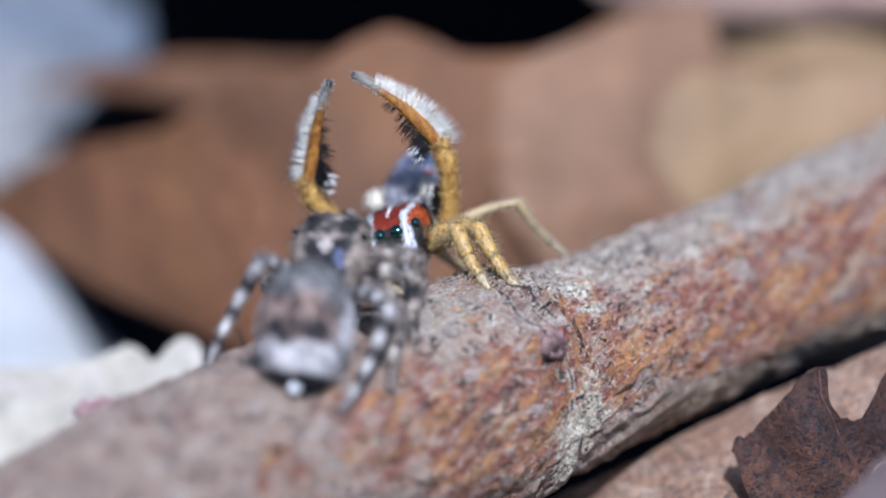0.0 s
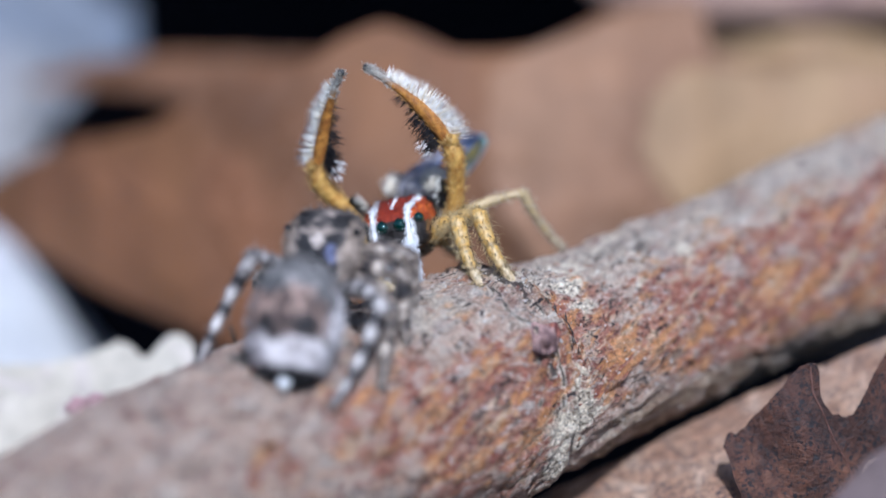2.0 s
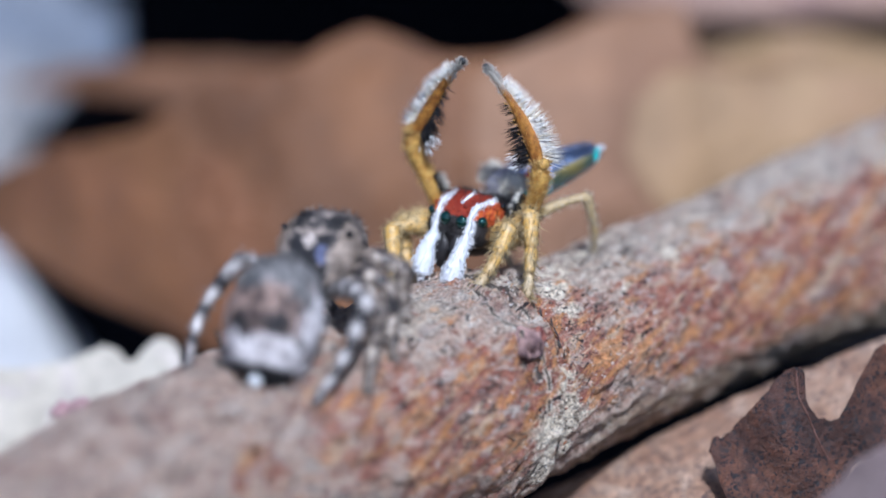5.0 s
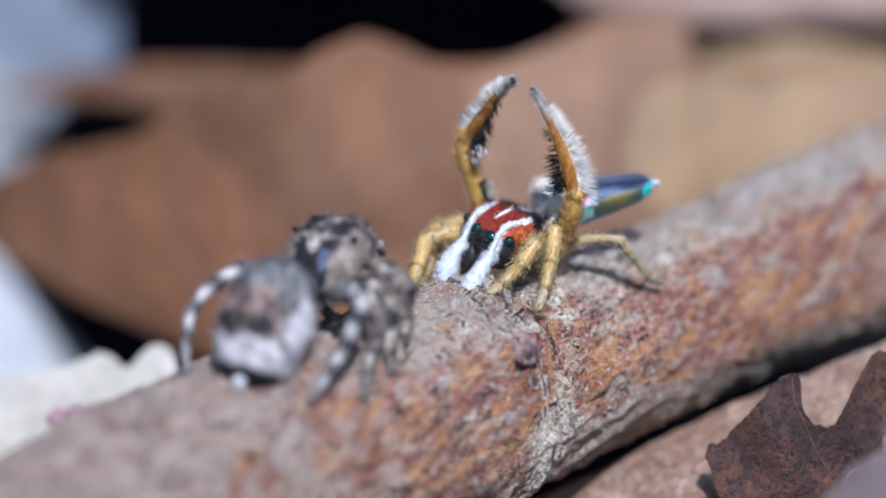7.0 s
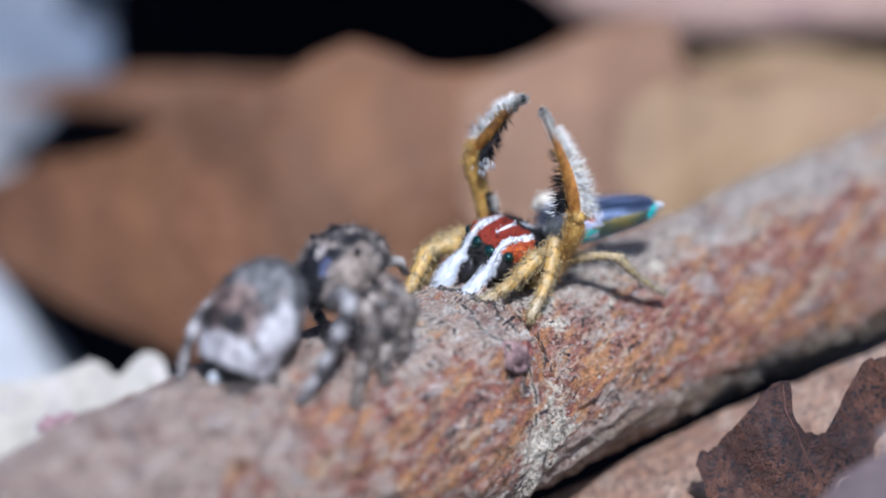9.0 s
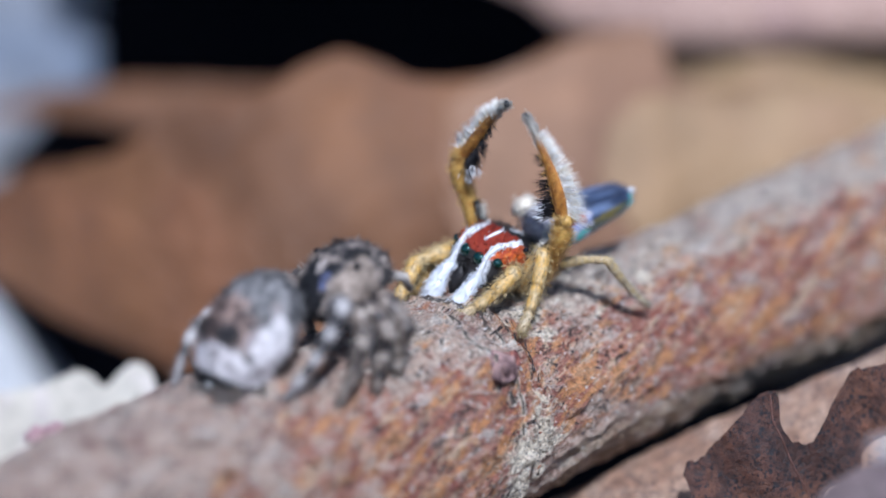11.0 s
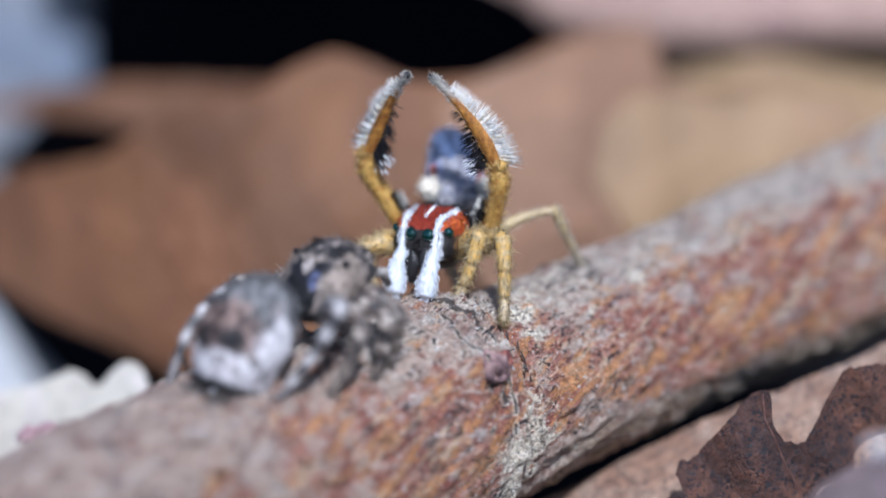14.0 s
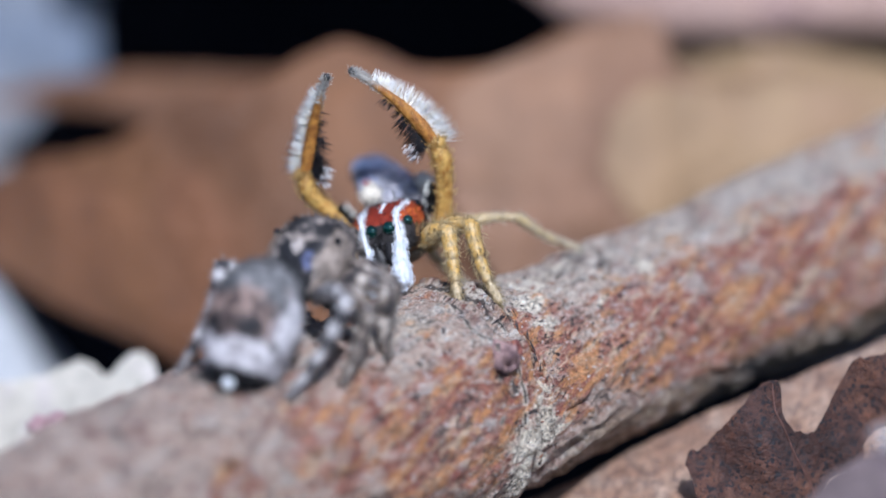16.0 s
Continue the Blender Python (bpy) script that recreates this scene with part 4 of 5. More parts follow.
        for i in range(330):
            u = rng.random() ** 1.35
            k = 0.1 + u * 3.3
            a = 4 + int(k)
            p = joints[a].lerp(joints[a + 1], k - int(k))
            along = (joints[a + 1] - joints[a]).normalized()
            o = (-out - along * (-out).dot(along)).normalized()
            if u > 0.52 and rng.random() < 0.8:
                continue
            ln = 0.62 * (1 - 0.45 * u) if u < 0.55 else 0.28
            fan = Vector((rng.gauss(0, 0.14), rng.gauss(0.1, 0.22), rng.gauss(0, 0.14)))
            d = (o + along * (-0.25 + 0.5 * u) + fan).normalized()
            ln *= rng.uniform(0.6, 1.1)
            dark.hair(p + o * 0.12, d, ln, 0.011, (0.012, 0.011, 0.014))
            if u < 0.22 and rng.random() < 0.45:
                dark.hair(p + o * 0.12 + d * ln * 0.8, d, 0.17, 0.010, (0.80, 0.81, 0.83))
        part("dark_fringe", dark, HAIR, leg, "brush of black hairs tipped with white")
        # the bare pale claw joint and its dark pad
        pad = Shape().ball(joints[-1] + Vector((-0.03 * s, -0.05, 0.03)), (0.085, 0.06, 0.085), (0.020, 0.022, 0.026), 14, 10)
        vs, ns = skin_of(Shape().limb(joints[8:], [0.075, 0.075, 0.062], (0, 0, 0), 10, 12))
        fuzz(pad, vs, ns, (0.62, 0.62, 0.60), 0.08, 0.009, 260, rng, (0.3 * s, 0, 0.7), 0.4, 0.5)
        part("claw_pad", pad, HAIR, leg, "dark claw pad ringed by pale hairs")
        vs, ns = skin_of(low)
        fz = Shape()
        fuzz(fz, vs, ns, lambda p: mixc((0.78, 0.58, 0.24), (0.34, 0.16, 0.03), rng.random()), 0.13, 0.008, 1500, rng, (0, 0, 0.9), 0.45, 0.3)
        vs, ns = skin_of(hi)
        fuzz(fz, vs, ns, lambda p: mixc((0.50, 0.28, 0.07), (0.52, 0.49, 0.44), step(2.9, 3.3, p.z)), 0.09, 0.008, 750, rng, (-0.3 * s, -0.3, 1.0), 0.45)
        for i in range(420):
            p = joints[1].lerp(joints[2], rng.uniform(0.45, 1.05))
            d = (Vector((-0.9 * s, -0.15, 0.45)) + Vector((rng.gauss(0, 0.2), rng.gauss(0, 0.3), rng.gauss(0, 0.25)))).normalized()
            root = p + Vector((-0.17 * s, 0, 0))
            fz.hair(root, d, rng.uniform(0.20, 0.32), 0.015, (0.012, 0.011, 0.011))
            if rng.random() < 0.2:
                fz.hair(root + d * 0.20, d, 0.17, 0.011, (0.74, 0.72, 0.66))
        part("bristles", fz, HAIR, leg)
    # abdomen: runs back along its own +y, patterned above
    ab = thing_part("abdomen", sp)
    form = [(-0.12, 0.10, 0.20, -0.02, 2.0), (-0.05, 0.34, 0.40, -0.16, 2.1), (0.25, 0.62, 0.58, -0.34, 2.2), (0.8, 0.70, 0.60, -0.36, 2.2), (1.5, 0.62, 0.54, -0.28, 2.2), (2.1, 0.54, 0.49, -0.19, 2.2), (2.45, 0.44, 0.43, -0.10, 2.2), (2.66, 0.28, 0.34, 0.02, 2.1), (2.74, 0.10, 0.22, 0.12, 2.0)]
    def fan_tone(p):
        x, y, z = abs(p.x), p.y, p.z
        jig = 0.06 * grain(p, 0.2)
        if z < -0.12 + jig:
            return mixc((0.04, 0.42, 0.40), (0.45, 0.44, 0.42), step(1.2, 0.4, y))
        if y < 1.2 + jig and y > 0.45 and z < 0.20 + jig:
            return mixc((0.05, 0.52, 0.49), (0.5, 0.5, 0.55), 0.4 + grain(p, 0.15))
        if y > 2.45 + jig and z < 0.28 + jig:
            return mixc((0.03, 0.62, 0.62), (0.10, 0.80, 0.74), 0.5 + grain(p, 0.2))
        if y < 0.42 + jig:
            return mixc((0.56, 0.52, 0.54), (0.32, 0.32, 0.38), 0.5 + 1.5 * grain(p, 0.2))
        if abs(x - 0.54) < 0.07 + jig and y < 1.15:
            return (0.55, 0.10, 0.03)
        if z > 0.22 and y < 1.25 + 3 * jig:
            side = mixc((0.32, 0.36, 0.58), (0.52, 0.52, 0.62), 0.5 + 2 * grain(p, 0.18))
            return mixc(mixc((0.30, 0.29, 0.32), (0.56, 0.54, 0.58), 0.5 + 1.8 * grain((p.x * 2.5, p.y * 0.4, p.z), 0.3)), side, step(0.22, 0.40, x + jig))
        if z > 0.30:
            return mixc((0.02, 0.035, 0.08), (0.13, 0.18, 0.31), 0.42 + 1.8 * grain((p.x * 2.2, p.y * 0.35, p.z), 0.3))
        return mixc((0.05, 0.085, 0.06), (0.17, 0.14, 0.04), 0.5 + 1.5 * grain(p, 0.35))
    belly = Shape().loft([(y, *spline(form, y)) for y in [-0.12 + i / 60 * 2.86 for i in range(61)]], fan_tone, 64)
    plate = part("fan", belly, IRIDESCENT, ab, "iridescent blue, gold and green folded fan")
    hs = Shape()
    vs, ns = skin_of(belly)
    base = [i for i, v in enumerate(vs) if v[1] < 0.6]
    fuzz(hs, [vs[i] for i in base], [ns[i] for i in base], lambda p: mixc((0.62, 0.58, 0.54), (0.20, 0.18, 0.20), 0.5 + 2 * grain(p, 0.2)), 0.15, 0.010, 420, rng, (0, -0.3, 0.5), 0.4)
    rest = [i for i, v in enumerate(vs) if v[1] >= 0.6 and v[2] > 0.1]
    fuzz(hs, [vs[i] for i in rest], [ns[i] for i in rest], lambda p: mixc((0.3, 0.31, 0.38), (0.03, 0.04, 0.08), rng.random() ** 0.5), 0.13, 0.007, 260, rng, (0, 0.6, 0), 0.3)
    part("fringe_hairs", hs, HAIR, ab)
    for s in (-1, 1):
        tuft = Shape().ball((0.66 * s, 0.28, 0.40), (0.24, 0.25, 0.24), (0.84, 0.76, 0.64), 18, 12)
        vs, ns = skin_of(tuft)
        fuzz(tuft, vs, ns, (0.95, 0.90, 0.80), 0.12, 0.010, 420, rng, (0, 0, 0), 0.4)
        part("shoulder_tuft", tuft, HAIR, ab, "cream hair tuft")
    part("spinneret", Shape().tube([(0, 2.66, 0.17), (0, 2.86, 0.17)], [0.11, 0.07], (0.68, 0.70, 0.76), 12), PLUSH, ab, "pale spinneret")
    legs = {}
    for key, hip, l1, l2, th in (("right_one", (0.66, 0.78, -0.50), 1.05, 1.68, 0.215), ("right_two", (0.98, 1.10, -0.42), 1.15, 1.90, 0.215),
                                 ("left_one", (-0.68, 0.60, -0.45), 1.22, 1.78, 0.215), ("left_two", (-0.98, 1.20, -0.42), 1.05, 1.68, 0.215),
                                 ("right_four", (0.60, 1.70, -0.45), 2.10, 1.80, 0.13), ("left_four", (-0.55, 1.75, -0.45), 1.00, 1.40, 0.14)):
        four = "four" in key
        a, b = walking_leg(sp, "leg", l1, l2, th, (0.56, 0.42, 0.20) if four else YELLOW, (0.46, 0.35, 0.20) if four else OLIVE,
                           (0.76, 0.68, 0.54) if four else (0.62, 0.48, 0.25), rng, "thin pale hind leg" if four else "yellow bristly leg", 420)
        legs[key] = (a, b, Vector(hip), l1, l2)
    return sp, ab, legs


def thing_part(name, parent):
    ob = new(name)
    ob.empty_display_size, ob.parent = 0.0005, parent
    return ob


def female_tone(p):
    """Mottled grey, cream and black fur of the female's carapace."""
    g, f = grain(p, 0.35), grain(p, 0.13)
    c = mixc((0.055, 0.05, 0.052), (0.42, 0.35, 0.31), 0.42 + 1.8 * g + 1.5 * f)
    x = abs(p.x)
    if p.y > -1.12 + 0.25 * g and x < 0.46 + 0.2 * f:
        c = (0.018, 0.018, 0.022)
    if math.hypot(x - 0.48, p.y + 1.55) < 0.30 + 0.25 * g and p.z > 0.1:
        c = (0.03, 0.028, 0.03)
    if math.hypot(x, p.y + 0.88) < 0.15 + 0.06 * f:
        c = (0.62, 0.54, 0.50)
    # small blue patch: a lilac-blue sheen painted into the fur
    if math.hypot(p.x + 0.34, (p.y + 0.62) * 0.8) < 0.13 + 0.08 * f:
        c = (0.13, 0.145, 0.26)
    if x > 0.60 + 0.1 * f and p.y > -1.7:
        c = mixc(c, (0.54, 0.43, 0.35), 0.42)
    return c


def female_back(p):
    """Abdomen: grey shoulders, a brown saddle with dark sides and a pale hind band."""
    g, f = grain(p, 0.42), grain(p, 0.15)
    x = abs(p.x) * 0.80
    u = (p.y - 1.40) * 0.79 - (p.z + 0.06) * 0.62  # from pedicel to spinneret along the back
    c = mixc((0.10, 0.10, 0.105), (0.30, 0.29, 0.295), 0.5 + 1.6 * f + g)
    w = step(-0.75, -0.45, u + 0.4 * g)
    c = mixc(c, mixc((0.06, 0.042, 0.04), (0.36, 0.255, 0.22), 0.5 + 1.6 * g + 1.6 * f), w * step(0.85, 0.6, x))
    # two dark spots at the hind corners of the saddle
    c = mixc(c, (0.02, 0.019, 0.022), step(0.30, 0.14, math.hypot(x - 0.36, (u - 0.28) * 0.8) + 0.12 * f))
    pale = mixc((0.88, 0.84, 0.86), (0.32, 0.28, 0.29), 0.22 + 1.5 * g + 1.2 * f)
    c = mixc(c, pale, max(step(0.46, 0.60, u + 0.3 * g), step(0.70, 0.80, x + 0.14 * g) * step(-0.9, -0.5, u)))
    c = mixc(c, (0.02, 0.02, 0.024), step(1.10, 1.22, u + 0.1 * g))
    return c


def female_spider():
    rng = random.Random(23)
    sp = thing("female_jumping_spider", "mottled grey and white female peacock spider on the twig", "spider")
    form = [(-2.25, 0.60, 0.30, -0.35, 2.6), (-2.1, 0.74, 0.46, -0.5, 2.8), (-1.6, 0.84, 0.62, -0.6, 3.0), (-1.1, 0.86, 0.58, -0.62, 2.8), (-0.6, 0.76, 0.36, -0.6, 2.4), (-0.25, 0.5, 0.05, -0.5, 2.2), (-0.05, 0.2, -0.15, -0.35, 2.0)]
    body = Shape().loft([(y, *spline(form, y)) for y in [-2.25 + i / 36 * 2.2 for i in range(37)]], female_tone, 72)
    cara = part("carapace", body, PLUSH, sp, "grey carapace with black and cream patches")
    vs, ns = skin_of(body)
    h = Shape()
    fuzz(h, vs, ns, female_tone, 0.14, 0.014, 1500, rng, (0, 0.5, 0), 0.5)
    part("fur", h, HAIR, cara)
    for s in (-1, 1):
        for at, r in (((0.24 * s, -2.26, 0.0), 0.19), ((0.62 * s, -2.1, 0.1), 0.12), ((0.80 * s, -1.3, 0.46), 0.09)):
            part("eye", Shape().ball(at, (r, r, r), (0.006, 0.008, 0.010), 20, 14), EYE, sp, "glossy black eye")
        palp = Shape().tube([(0.35 * s, -2.25, -0.4), (0.42 * s, -2.55, -0.6), (0.40 * s, -2.62, -0.95)], [0.12, 0.13, 0.09], lambda p: mixc((0.6, 0.55, 0.5), (0.2, 0.18, 0.17), 0.5 + 2 * grain(p, 0.2)), 10)
        part("pedipalp", palp, PLUSH, sp)
    abd = Shape().ball((0, 1.40, -0.06), (1.06, 1.48, 1.04), female_back, 64, 44, Matrix.Rotation(radians(-34), 3, "X"), 0.96)
    ab = part("abdomen", abd, PLUSH, sp, "rounded abdomen with a brown saddle and pale hind band")
    vs, ns = skin_of(abd)
    h = Shape()
    fuzz(h, vs, ns, female_back, 0.13, 0.014, 2600, rng, (0, 0.7, 0), 0.35)
    part("fur", h, HAIR, ab)
    part("spinneret", Shape().tube([(0, 2.50, -0.58), (0, 2.84, -0.72)], [0.19, 0.16], (0.84, 0.87, 0.90), 12), PLUSH, sp, "pale spinneret")
    part("sternum", Shape().ball((0, -1.1, -0.6), (0.55, 0.8, 0.25), (0.12, 0.10, 0.09), 20, 12), PLUSH, sp)
    def banded(warm, shift):
        """Broad soft rings of pale and dark fur, warmer on the front legs."""
        pale, mid = mixc((0.54, 0.51, 0.51), (0.56, 0.48, 0.41), warm), mixc((0.22, 0.20, 0.20), (0.18, 0.14, 0.115), warm)
        deep = mixc((0.022, 0.021, 0.026), (0.026, 0.024, 0.028), warm)
        def tone(u, p):
            k = math.sin(u * math.pi * (15.0 - 7.0 * warm) + shift) * (1.0 - 0.5 * warm) + (0.5 + 1.5 * warm) * grain(p, 0.26)
            c = mixc(deep, mid, step(-1.0, -0.1, k))
            return mixc(mixc(c, pale, step(0.05, 0.9, k)), mid, step(0.88, 0.97, u))
        return tone
    legs = {}
    for key, hip, l1, l2, th in (("right_four", (0.55, -0.35, -0.5), 1.36, 2.70, 0.20), ("right_three", (0.68, -0.75, -0.5), 1.5, 1.75, 0.22), ("right_two", (0.70, -1.15, -0.5), 1.22, 1.45, 0.235), ("right_one", (0.62, -1.55, -0.5), 1.22, 1.32, 0.25),
                                 ("left_four", (-0.55, -0.35, -0.5), 1.75, 2.5, 0.20), ("left_three", (-0.68, -0.75, -0.5), 1.5, 1.75, 0.22), ("left_two", (-0.70, -1.15, -0.5), 1.22, 1.45, 0.235), ("left_one", (-0.62, -1.55, -0.5), 1.22, 1.32, 0.25)):
        a, b = walking_leg(sp, "leg", l1, l2, th, (0.3, 0.28, 0.28), (0.5, 0.48, 0.46), (0.5, 0.47, 0.45), rng, "leg banded in white and black", 260, banded(0.0 if "four" in key else 0.9, 0.6 + 2.1 * len(legs)), 0.20 if key == "right_four" else -0.05)
        legs[key] = (a, b, Vector(hip), l1, l2)
    return sp, legs


MALE, ABDOMEN, MALE_LEGS = male_spider()
FEMALE, FEMALE_LEGS = female_spider()


# ---- what moves ----
def between(rows, t):
    """The pose at t among rows of (seconds, pose): places on a smooth curve, turns by slerp."""
    place = Vector(spline([(a, *m.translation) for a, m in rows], t))
    if t <= rows[0][0] or t >= rows[-1][0]:
        q = rows[0 if t <= rows[0][0] else -1][1].to_quaternion()
    else:
        i = max(k for k in range(len(rows) - 1) if rows[k][0] <= t)
        (t0, a), (t1, b) = rows[i], rows[i + 1]
        q = a.to_quaternion().slerp(b.to_quaternion(), (t - t0) / (t1 - t0))
    return Matrix.LocRotScale(place, q, None)


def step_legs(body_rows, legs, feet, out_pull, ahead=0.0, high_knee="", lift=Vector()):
    """Key each leg so that its claw stays on its foothold while the body sways; lift shifts the footholds towards the
    lens to fit the camera's view.
    """
    for key, (femur, shin, hip, l1, l2) in legs.items():
        upper, lower = [], []
        for i in range(65):
            t = i / 4
            m = between(body_rows, t)
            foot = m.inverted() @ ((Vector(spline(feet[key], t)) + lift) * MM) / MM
            up = m.inverted().to_3x3() @ Vector((0, 0, 1))
            side = Vector((math.copysign(1, hip.x), 0, 0))
            hind = ahead > 0 and "four" in key
            fore, pull_out = (0.0, 0.5 + 0.6 * step(4.5, 7.0, t) * step(12.5, 10.5, t)) if hind else (ahead, out_pull + (0.35 if ahead > 0 and key == "left_one" else 0.0))
            knee = bend(hip, foot, l1, l2, up * (1 - fore * 0.6) + side * pull_out + Vector((0, -fore, 0)))
            if high_knee == key:
                back = step(7.0, 9.0, t)
                knee = bend(hip, foot, l1, l2, Vector((math.copysign(0.38 + 0.30 * back, hip.x), 0.0, 0.93 - 0.1 * back)))
            w = (knee - hip).normalized()
            pull = up + side * 0.3
            fm = Matrix.Translation(hip * MM) @ leg_frame(w, pull).to_4x4()
            reach = fm.to_3x3().inverted() @ (foot - knee)
            upper.append((t, fm))
            lower.append((t, Matrix.Translation((l1 * MM, 0, 0)) @ leg_frame(reach, (0, 0, 1)).to_4x4()))
        walk(femur, upper)
        walk(shin, lower)


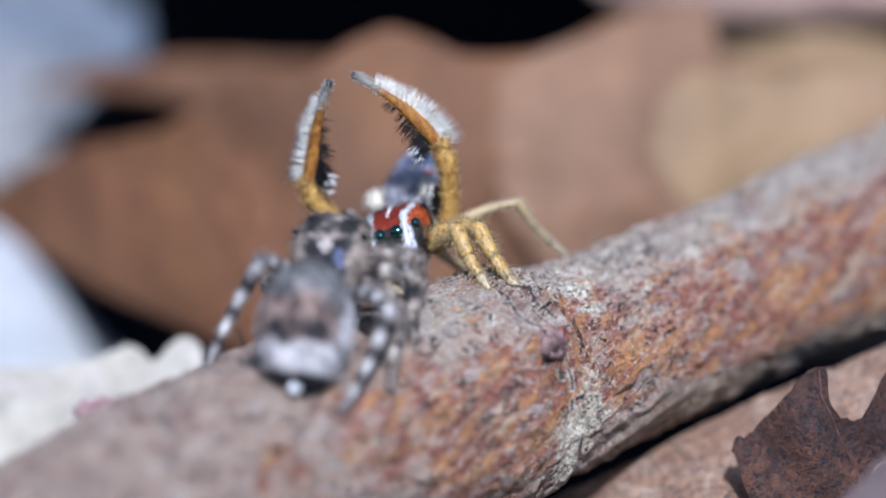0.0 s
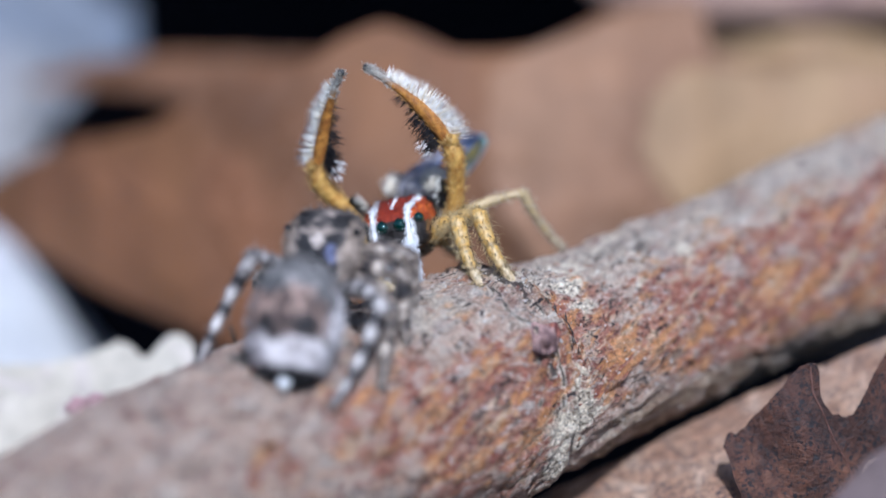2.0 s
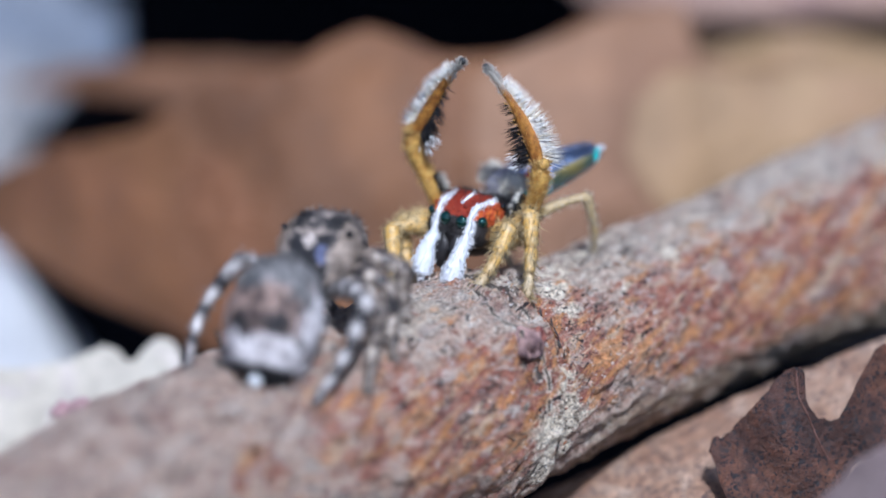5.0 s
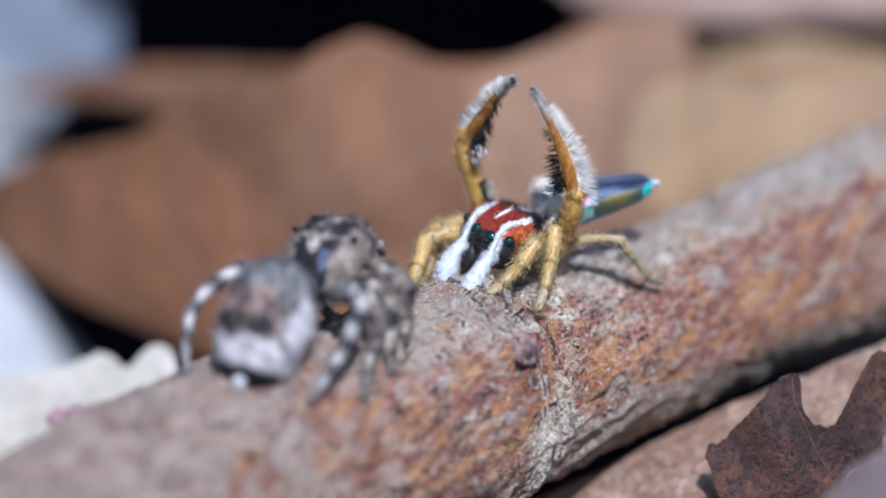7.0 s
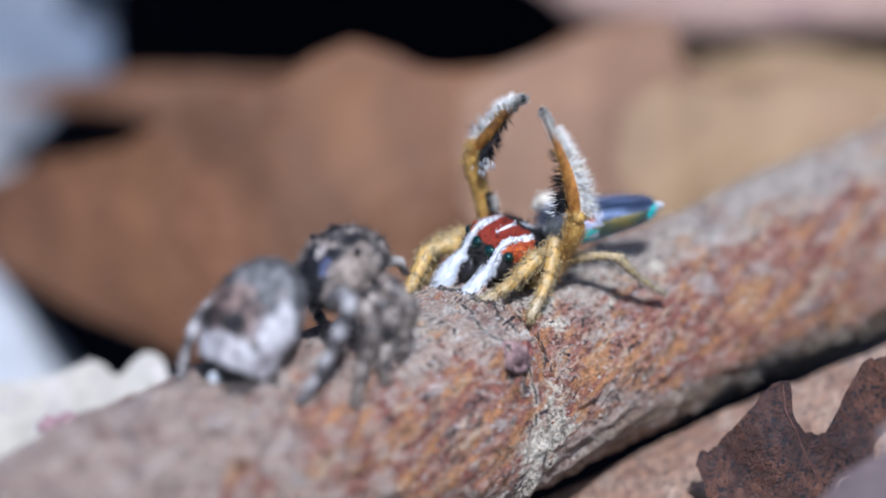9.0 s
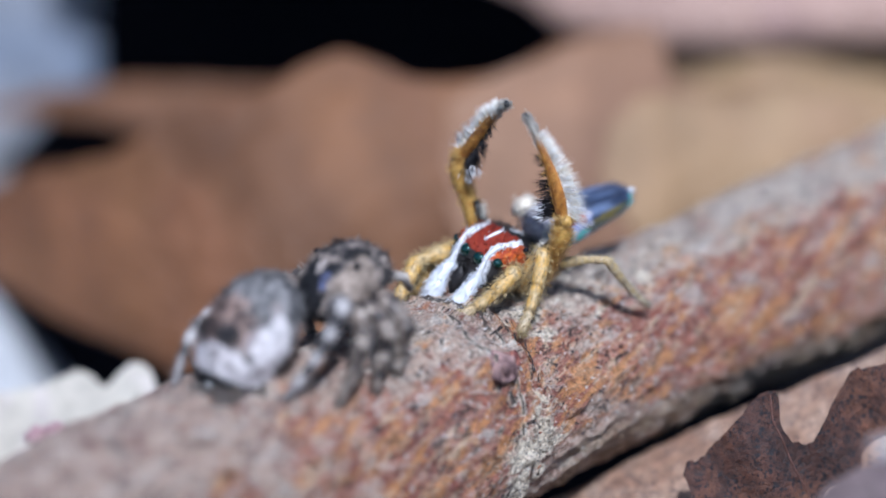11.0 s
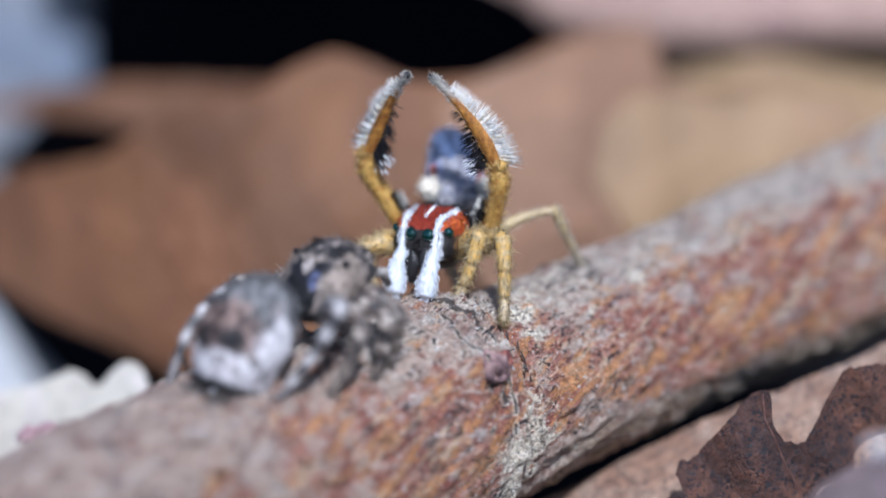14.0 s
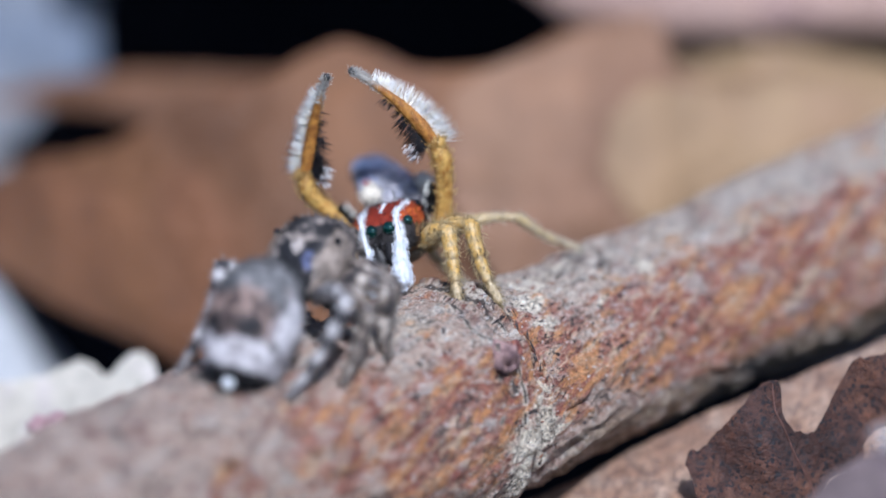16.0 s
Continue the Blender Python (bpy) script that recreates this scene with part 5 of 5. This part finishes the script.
def motions():
    male_rows = [
        (0.0, stance(-1.25, 0.09, 0.35, -15.2, -11.6, -18.7)), (1.0, stance(-1.23, 0.09, 0.34, -15.3, -10.6, -18.9)),
        (1.5, stance(-1.21, 0.10, 0.36, -15.7, -10.6, -18.5)), (2.0, stance(-0.99, 0.12, 0.44, -18.2, -8.6, -14.7)),
        (2.5, stance(-0.60, 0.14, 0.54, -19.9, -8.9, -10.1)), (3.0, stance(-0.14, 0.17, 0.63, -22.8, -9.6, -3.6)),
        (3.5, stance(0.02, 0.18, 0.67, -24.0, -11.3, -2.5)), (4.0, stance(0.30, 0.19, 0.71, -25.0, -10.9, 1.2)),
        (6.5, stance(1.44, 0.15, 0.57, -34.8, -7.6, 14.8)), (7.0, stance(1.58, 0.14, 0.52, -38.6, -10.0, 15.1)),
        (7.5, stance(1.75, 0.11, 0.40, -39.8, -10.0, 19.5)), (8.0, stance(1.78, 0.10, 0.39, -41.1, -10.9, 19.1)),
        (9.0, stance(1.79, 0.10, 0.39, -40.7, -11.1, 19.4)), (11.5, stance(1.83, 0.13, 0.48, -41.4, -9.9, 17.1)),
        (12.0, stance(1.73, 0.15, 0.57, -39.7, -8.1, 14.6)), (12.5, stance(1.61, 0.17, 0.65, -38.3, -7.7, 13.0)),
        (13.0, stance(1.34, 0.21, 0.80, -33.8, -7.4, 6.6)), (13.5, stance(1.16, 0.22, 0.84, -31.2, -8.0, 5.0)),
        (14.0, stance(0.79, 0.24, 0.88, -25.7, -7.5, -0.7)), (14.5, stance(0.44, 0.25, 0.93, -23.8, -7.5, -5.0)),
        (15.0, stance(0.08, 0.23, 0.88, -21.4, -7.8, -10.5)), (15.5, stance(-0.14, 0.22, 0.83, -19.9, -8.6, -13.3)),
        (16.0, stance(-0.35, 0.20, 0.75, -18.5, -10.8, -16.8))]
    walk(MALE, [(i / 4, between(male_rows, i / 4)) for i in range(65)])
    # the abdomen swings: seconds, degrees to the side, degrees up
    swing = [(0.0, 4, 27), (1.0, 4, 24), (1.5, 19, 22), (2.0, 27, 21), (2.5, 33, 25), (3.0, 33, 27), (3.5, 38, 30), (4.0, 37, 30), (6.5, 44, 25), (7.0, 42, 29), (7.5, 39, 24), (8.0, 34, 27), (9.0, 35, 28),
             (11.5, 2, 27), (12.0, -13, 26), (12.5, -29, 28), (13.0, -32, 29), (13.5, -38, 30), (14.0, -31, 32), (14.5, -30, 27), (15.0, -32, 27), (15.5, -34, 25), (16.0, -34, 26)]
    rows = []
    for i in range(65):
        az, el = spline(swing, i / 4)
        rows.append((i / 4, pose(0, 1.93 * MM, 0.38 * MM, 0, 0, -az) @ pose(0, 0, 0, el)))
    walk(ABDOMEN, rows)
    step_legs(male_rows, MALE_LEGS, {
        "right_one": [(0, 1.07, -0.61, -0.77), (4, 1.08, -0.60, -0.77), (6.5, 1.60, -0.55, -0.80), (9, 1.69, -0.50, -0.79), (11.5, 1.45, -0.70, -0.83), (12.5, 1.53, -0.20, -0.74), (14.5, 1.60, 0.20, -0.72), (16, 1.43, -0.43, -0.77)],
        "right_two": [(0, 1.80, -0.57, -0.84), (2.5, 1.89, -0.38, -0.81), (3, 2.28, -0.38, -0.87), (4, 2.28, -0.38, -0.87), (6.5, 2.80, -0.55, -1.08), (9, 2.83, -0.55, -1.1), (11.5, 2.93, -0.66, -1.19), (12.5, 2.90, -0.77, -1.25), (13.5, 2.80, -0.60, -1.1), (14.5, 2.56, -0.26, -0.89), (16, 2.37, -0.19, -0.84)],
        "left_one": [(0, -0.80, -0.42, -0.98), (3.5, -0.78, -0.45, -0.98), (6.5, -0.30, -0.40, -0.92), (11.5, -0.28, -0.35, -0.92), (13, -0.30, -0.30, -0.95), (16, -0.60, -0.29, -0.99)],
        "left_two": [(0, -0.55, 0.30, -1.15), (7.5, 0.05, 0.75, -1.05), (16, -0.35, 0.45, -1.10)],
        "right_four": [(0, 2.84, 2.51, -0.76), (4, 3.29, 2.87, -0.69), (6.5, 5.5, 1.55, -1.0), (9, 5.95, 1.40, -1.05), (12.5, 5.70, 1.36, -1.1), (13.5, 5.0, 2.6, -0.7), (14.5, 4.3, 3.2, -0.44), (16, 4.30, 2.9, -0.40)],
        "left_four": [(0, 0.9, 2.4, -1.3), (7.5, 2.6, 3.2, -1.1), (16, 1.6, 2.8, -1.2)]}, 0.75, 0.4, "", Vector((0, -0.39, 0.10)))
    female_rows = [
        (0.0, stance(-2.78, -3.84, 0.18, 167, -23, 0)), (3.5, stance(-2.78, -3.82, 0.25, 165, -23, 0)), (6.5, stance(-2.65, -3.70, 0.34, 148, -22, 0)),
        (8.0, stance(-2.59, -3.65, 0.35, 143, -23, 0)), (9.0, stance(-2.44, -3.52, 0.35, 129, -20, 0)), (11.5, stance(-2.12, -3.33, 0.20, 123, -20, 0)),
        (12.5, stance(-2.07, -3.30, 0.15, 124, -21, 0)), (13.5, stance(-2.15, -3.35, 0.16, 131, -21, 0)), (14.5, stance(-2.30, -3.43, 0.27, 139, -20, 0)), (16.0, stance(-2.53, -3.58, 0.45, 149, -22, 0))]
    walk(FEMALE, [(i / 4, between(female_rows, i / 4)) for i in range(65)])
    # she looks away from the lens, so her left flank shows on the near side of the twig
    step_legs(female_rows, FEMALE_LEGS, {
        "left_four": [(0, -2.24, -5.74, -2.14), (9, -2.38, -5.32, -1.70), (12.5, -2.40, -4.80, -1.42), (16, -2.40, -5.20, -1.66)],
        "left_three": [(0, -1.18, -4.77, -1.94), (9, -1.18, -4.77, -1.94), (12.5, -1.27, -4.40, -1.61), (16, -1.20, -4.34, -1.60)],
        "left_two": [(0, -0.66, -3.37, -1.25), (9, -0.51, -3.95, -1.65), (12.5, -0.33, -3.71, -1.57), (16, -0.23, -3.12, -1.25)],
        "left_one": [(0, -0.52, -1.95, -0.85), (9, -0.10, -3.12, -1.29), (12.5, 0.18, -3.28, -1.51), (16, -0.23, -2.56, -1.02)],
        "right_four": [(0, -5.27, -4.37, -1.51), (9, -5.06, -4.6, -1.37), (12.5, -4.84, -3.99, -1.42), (16, -4.91, -4.06, -1.47)],
        "right_three": [(0, -2.7, -2.3, -1.15)],
        "right_two": [(0, -1.87, -1.39, -1.10)],
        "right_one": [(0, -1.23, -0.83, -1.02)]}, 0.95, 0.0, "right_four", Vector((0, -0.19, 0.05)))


motions()
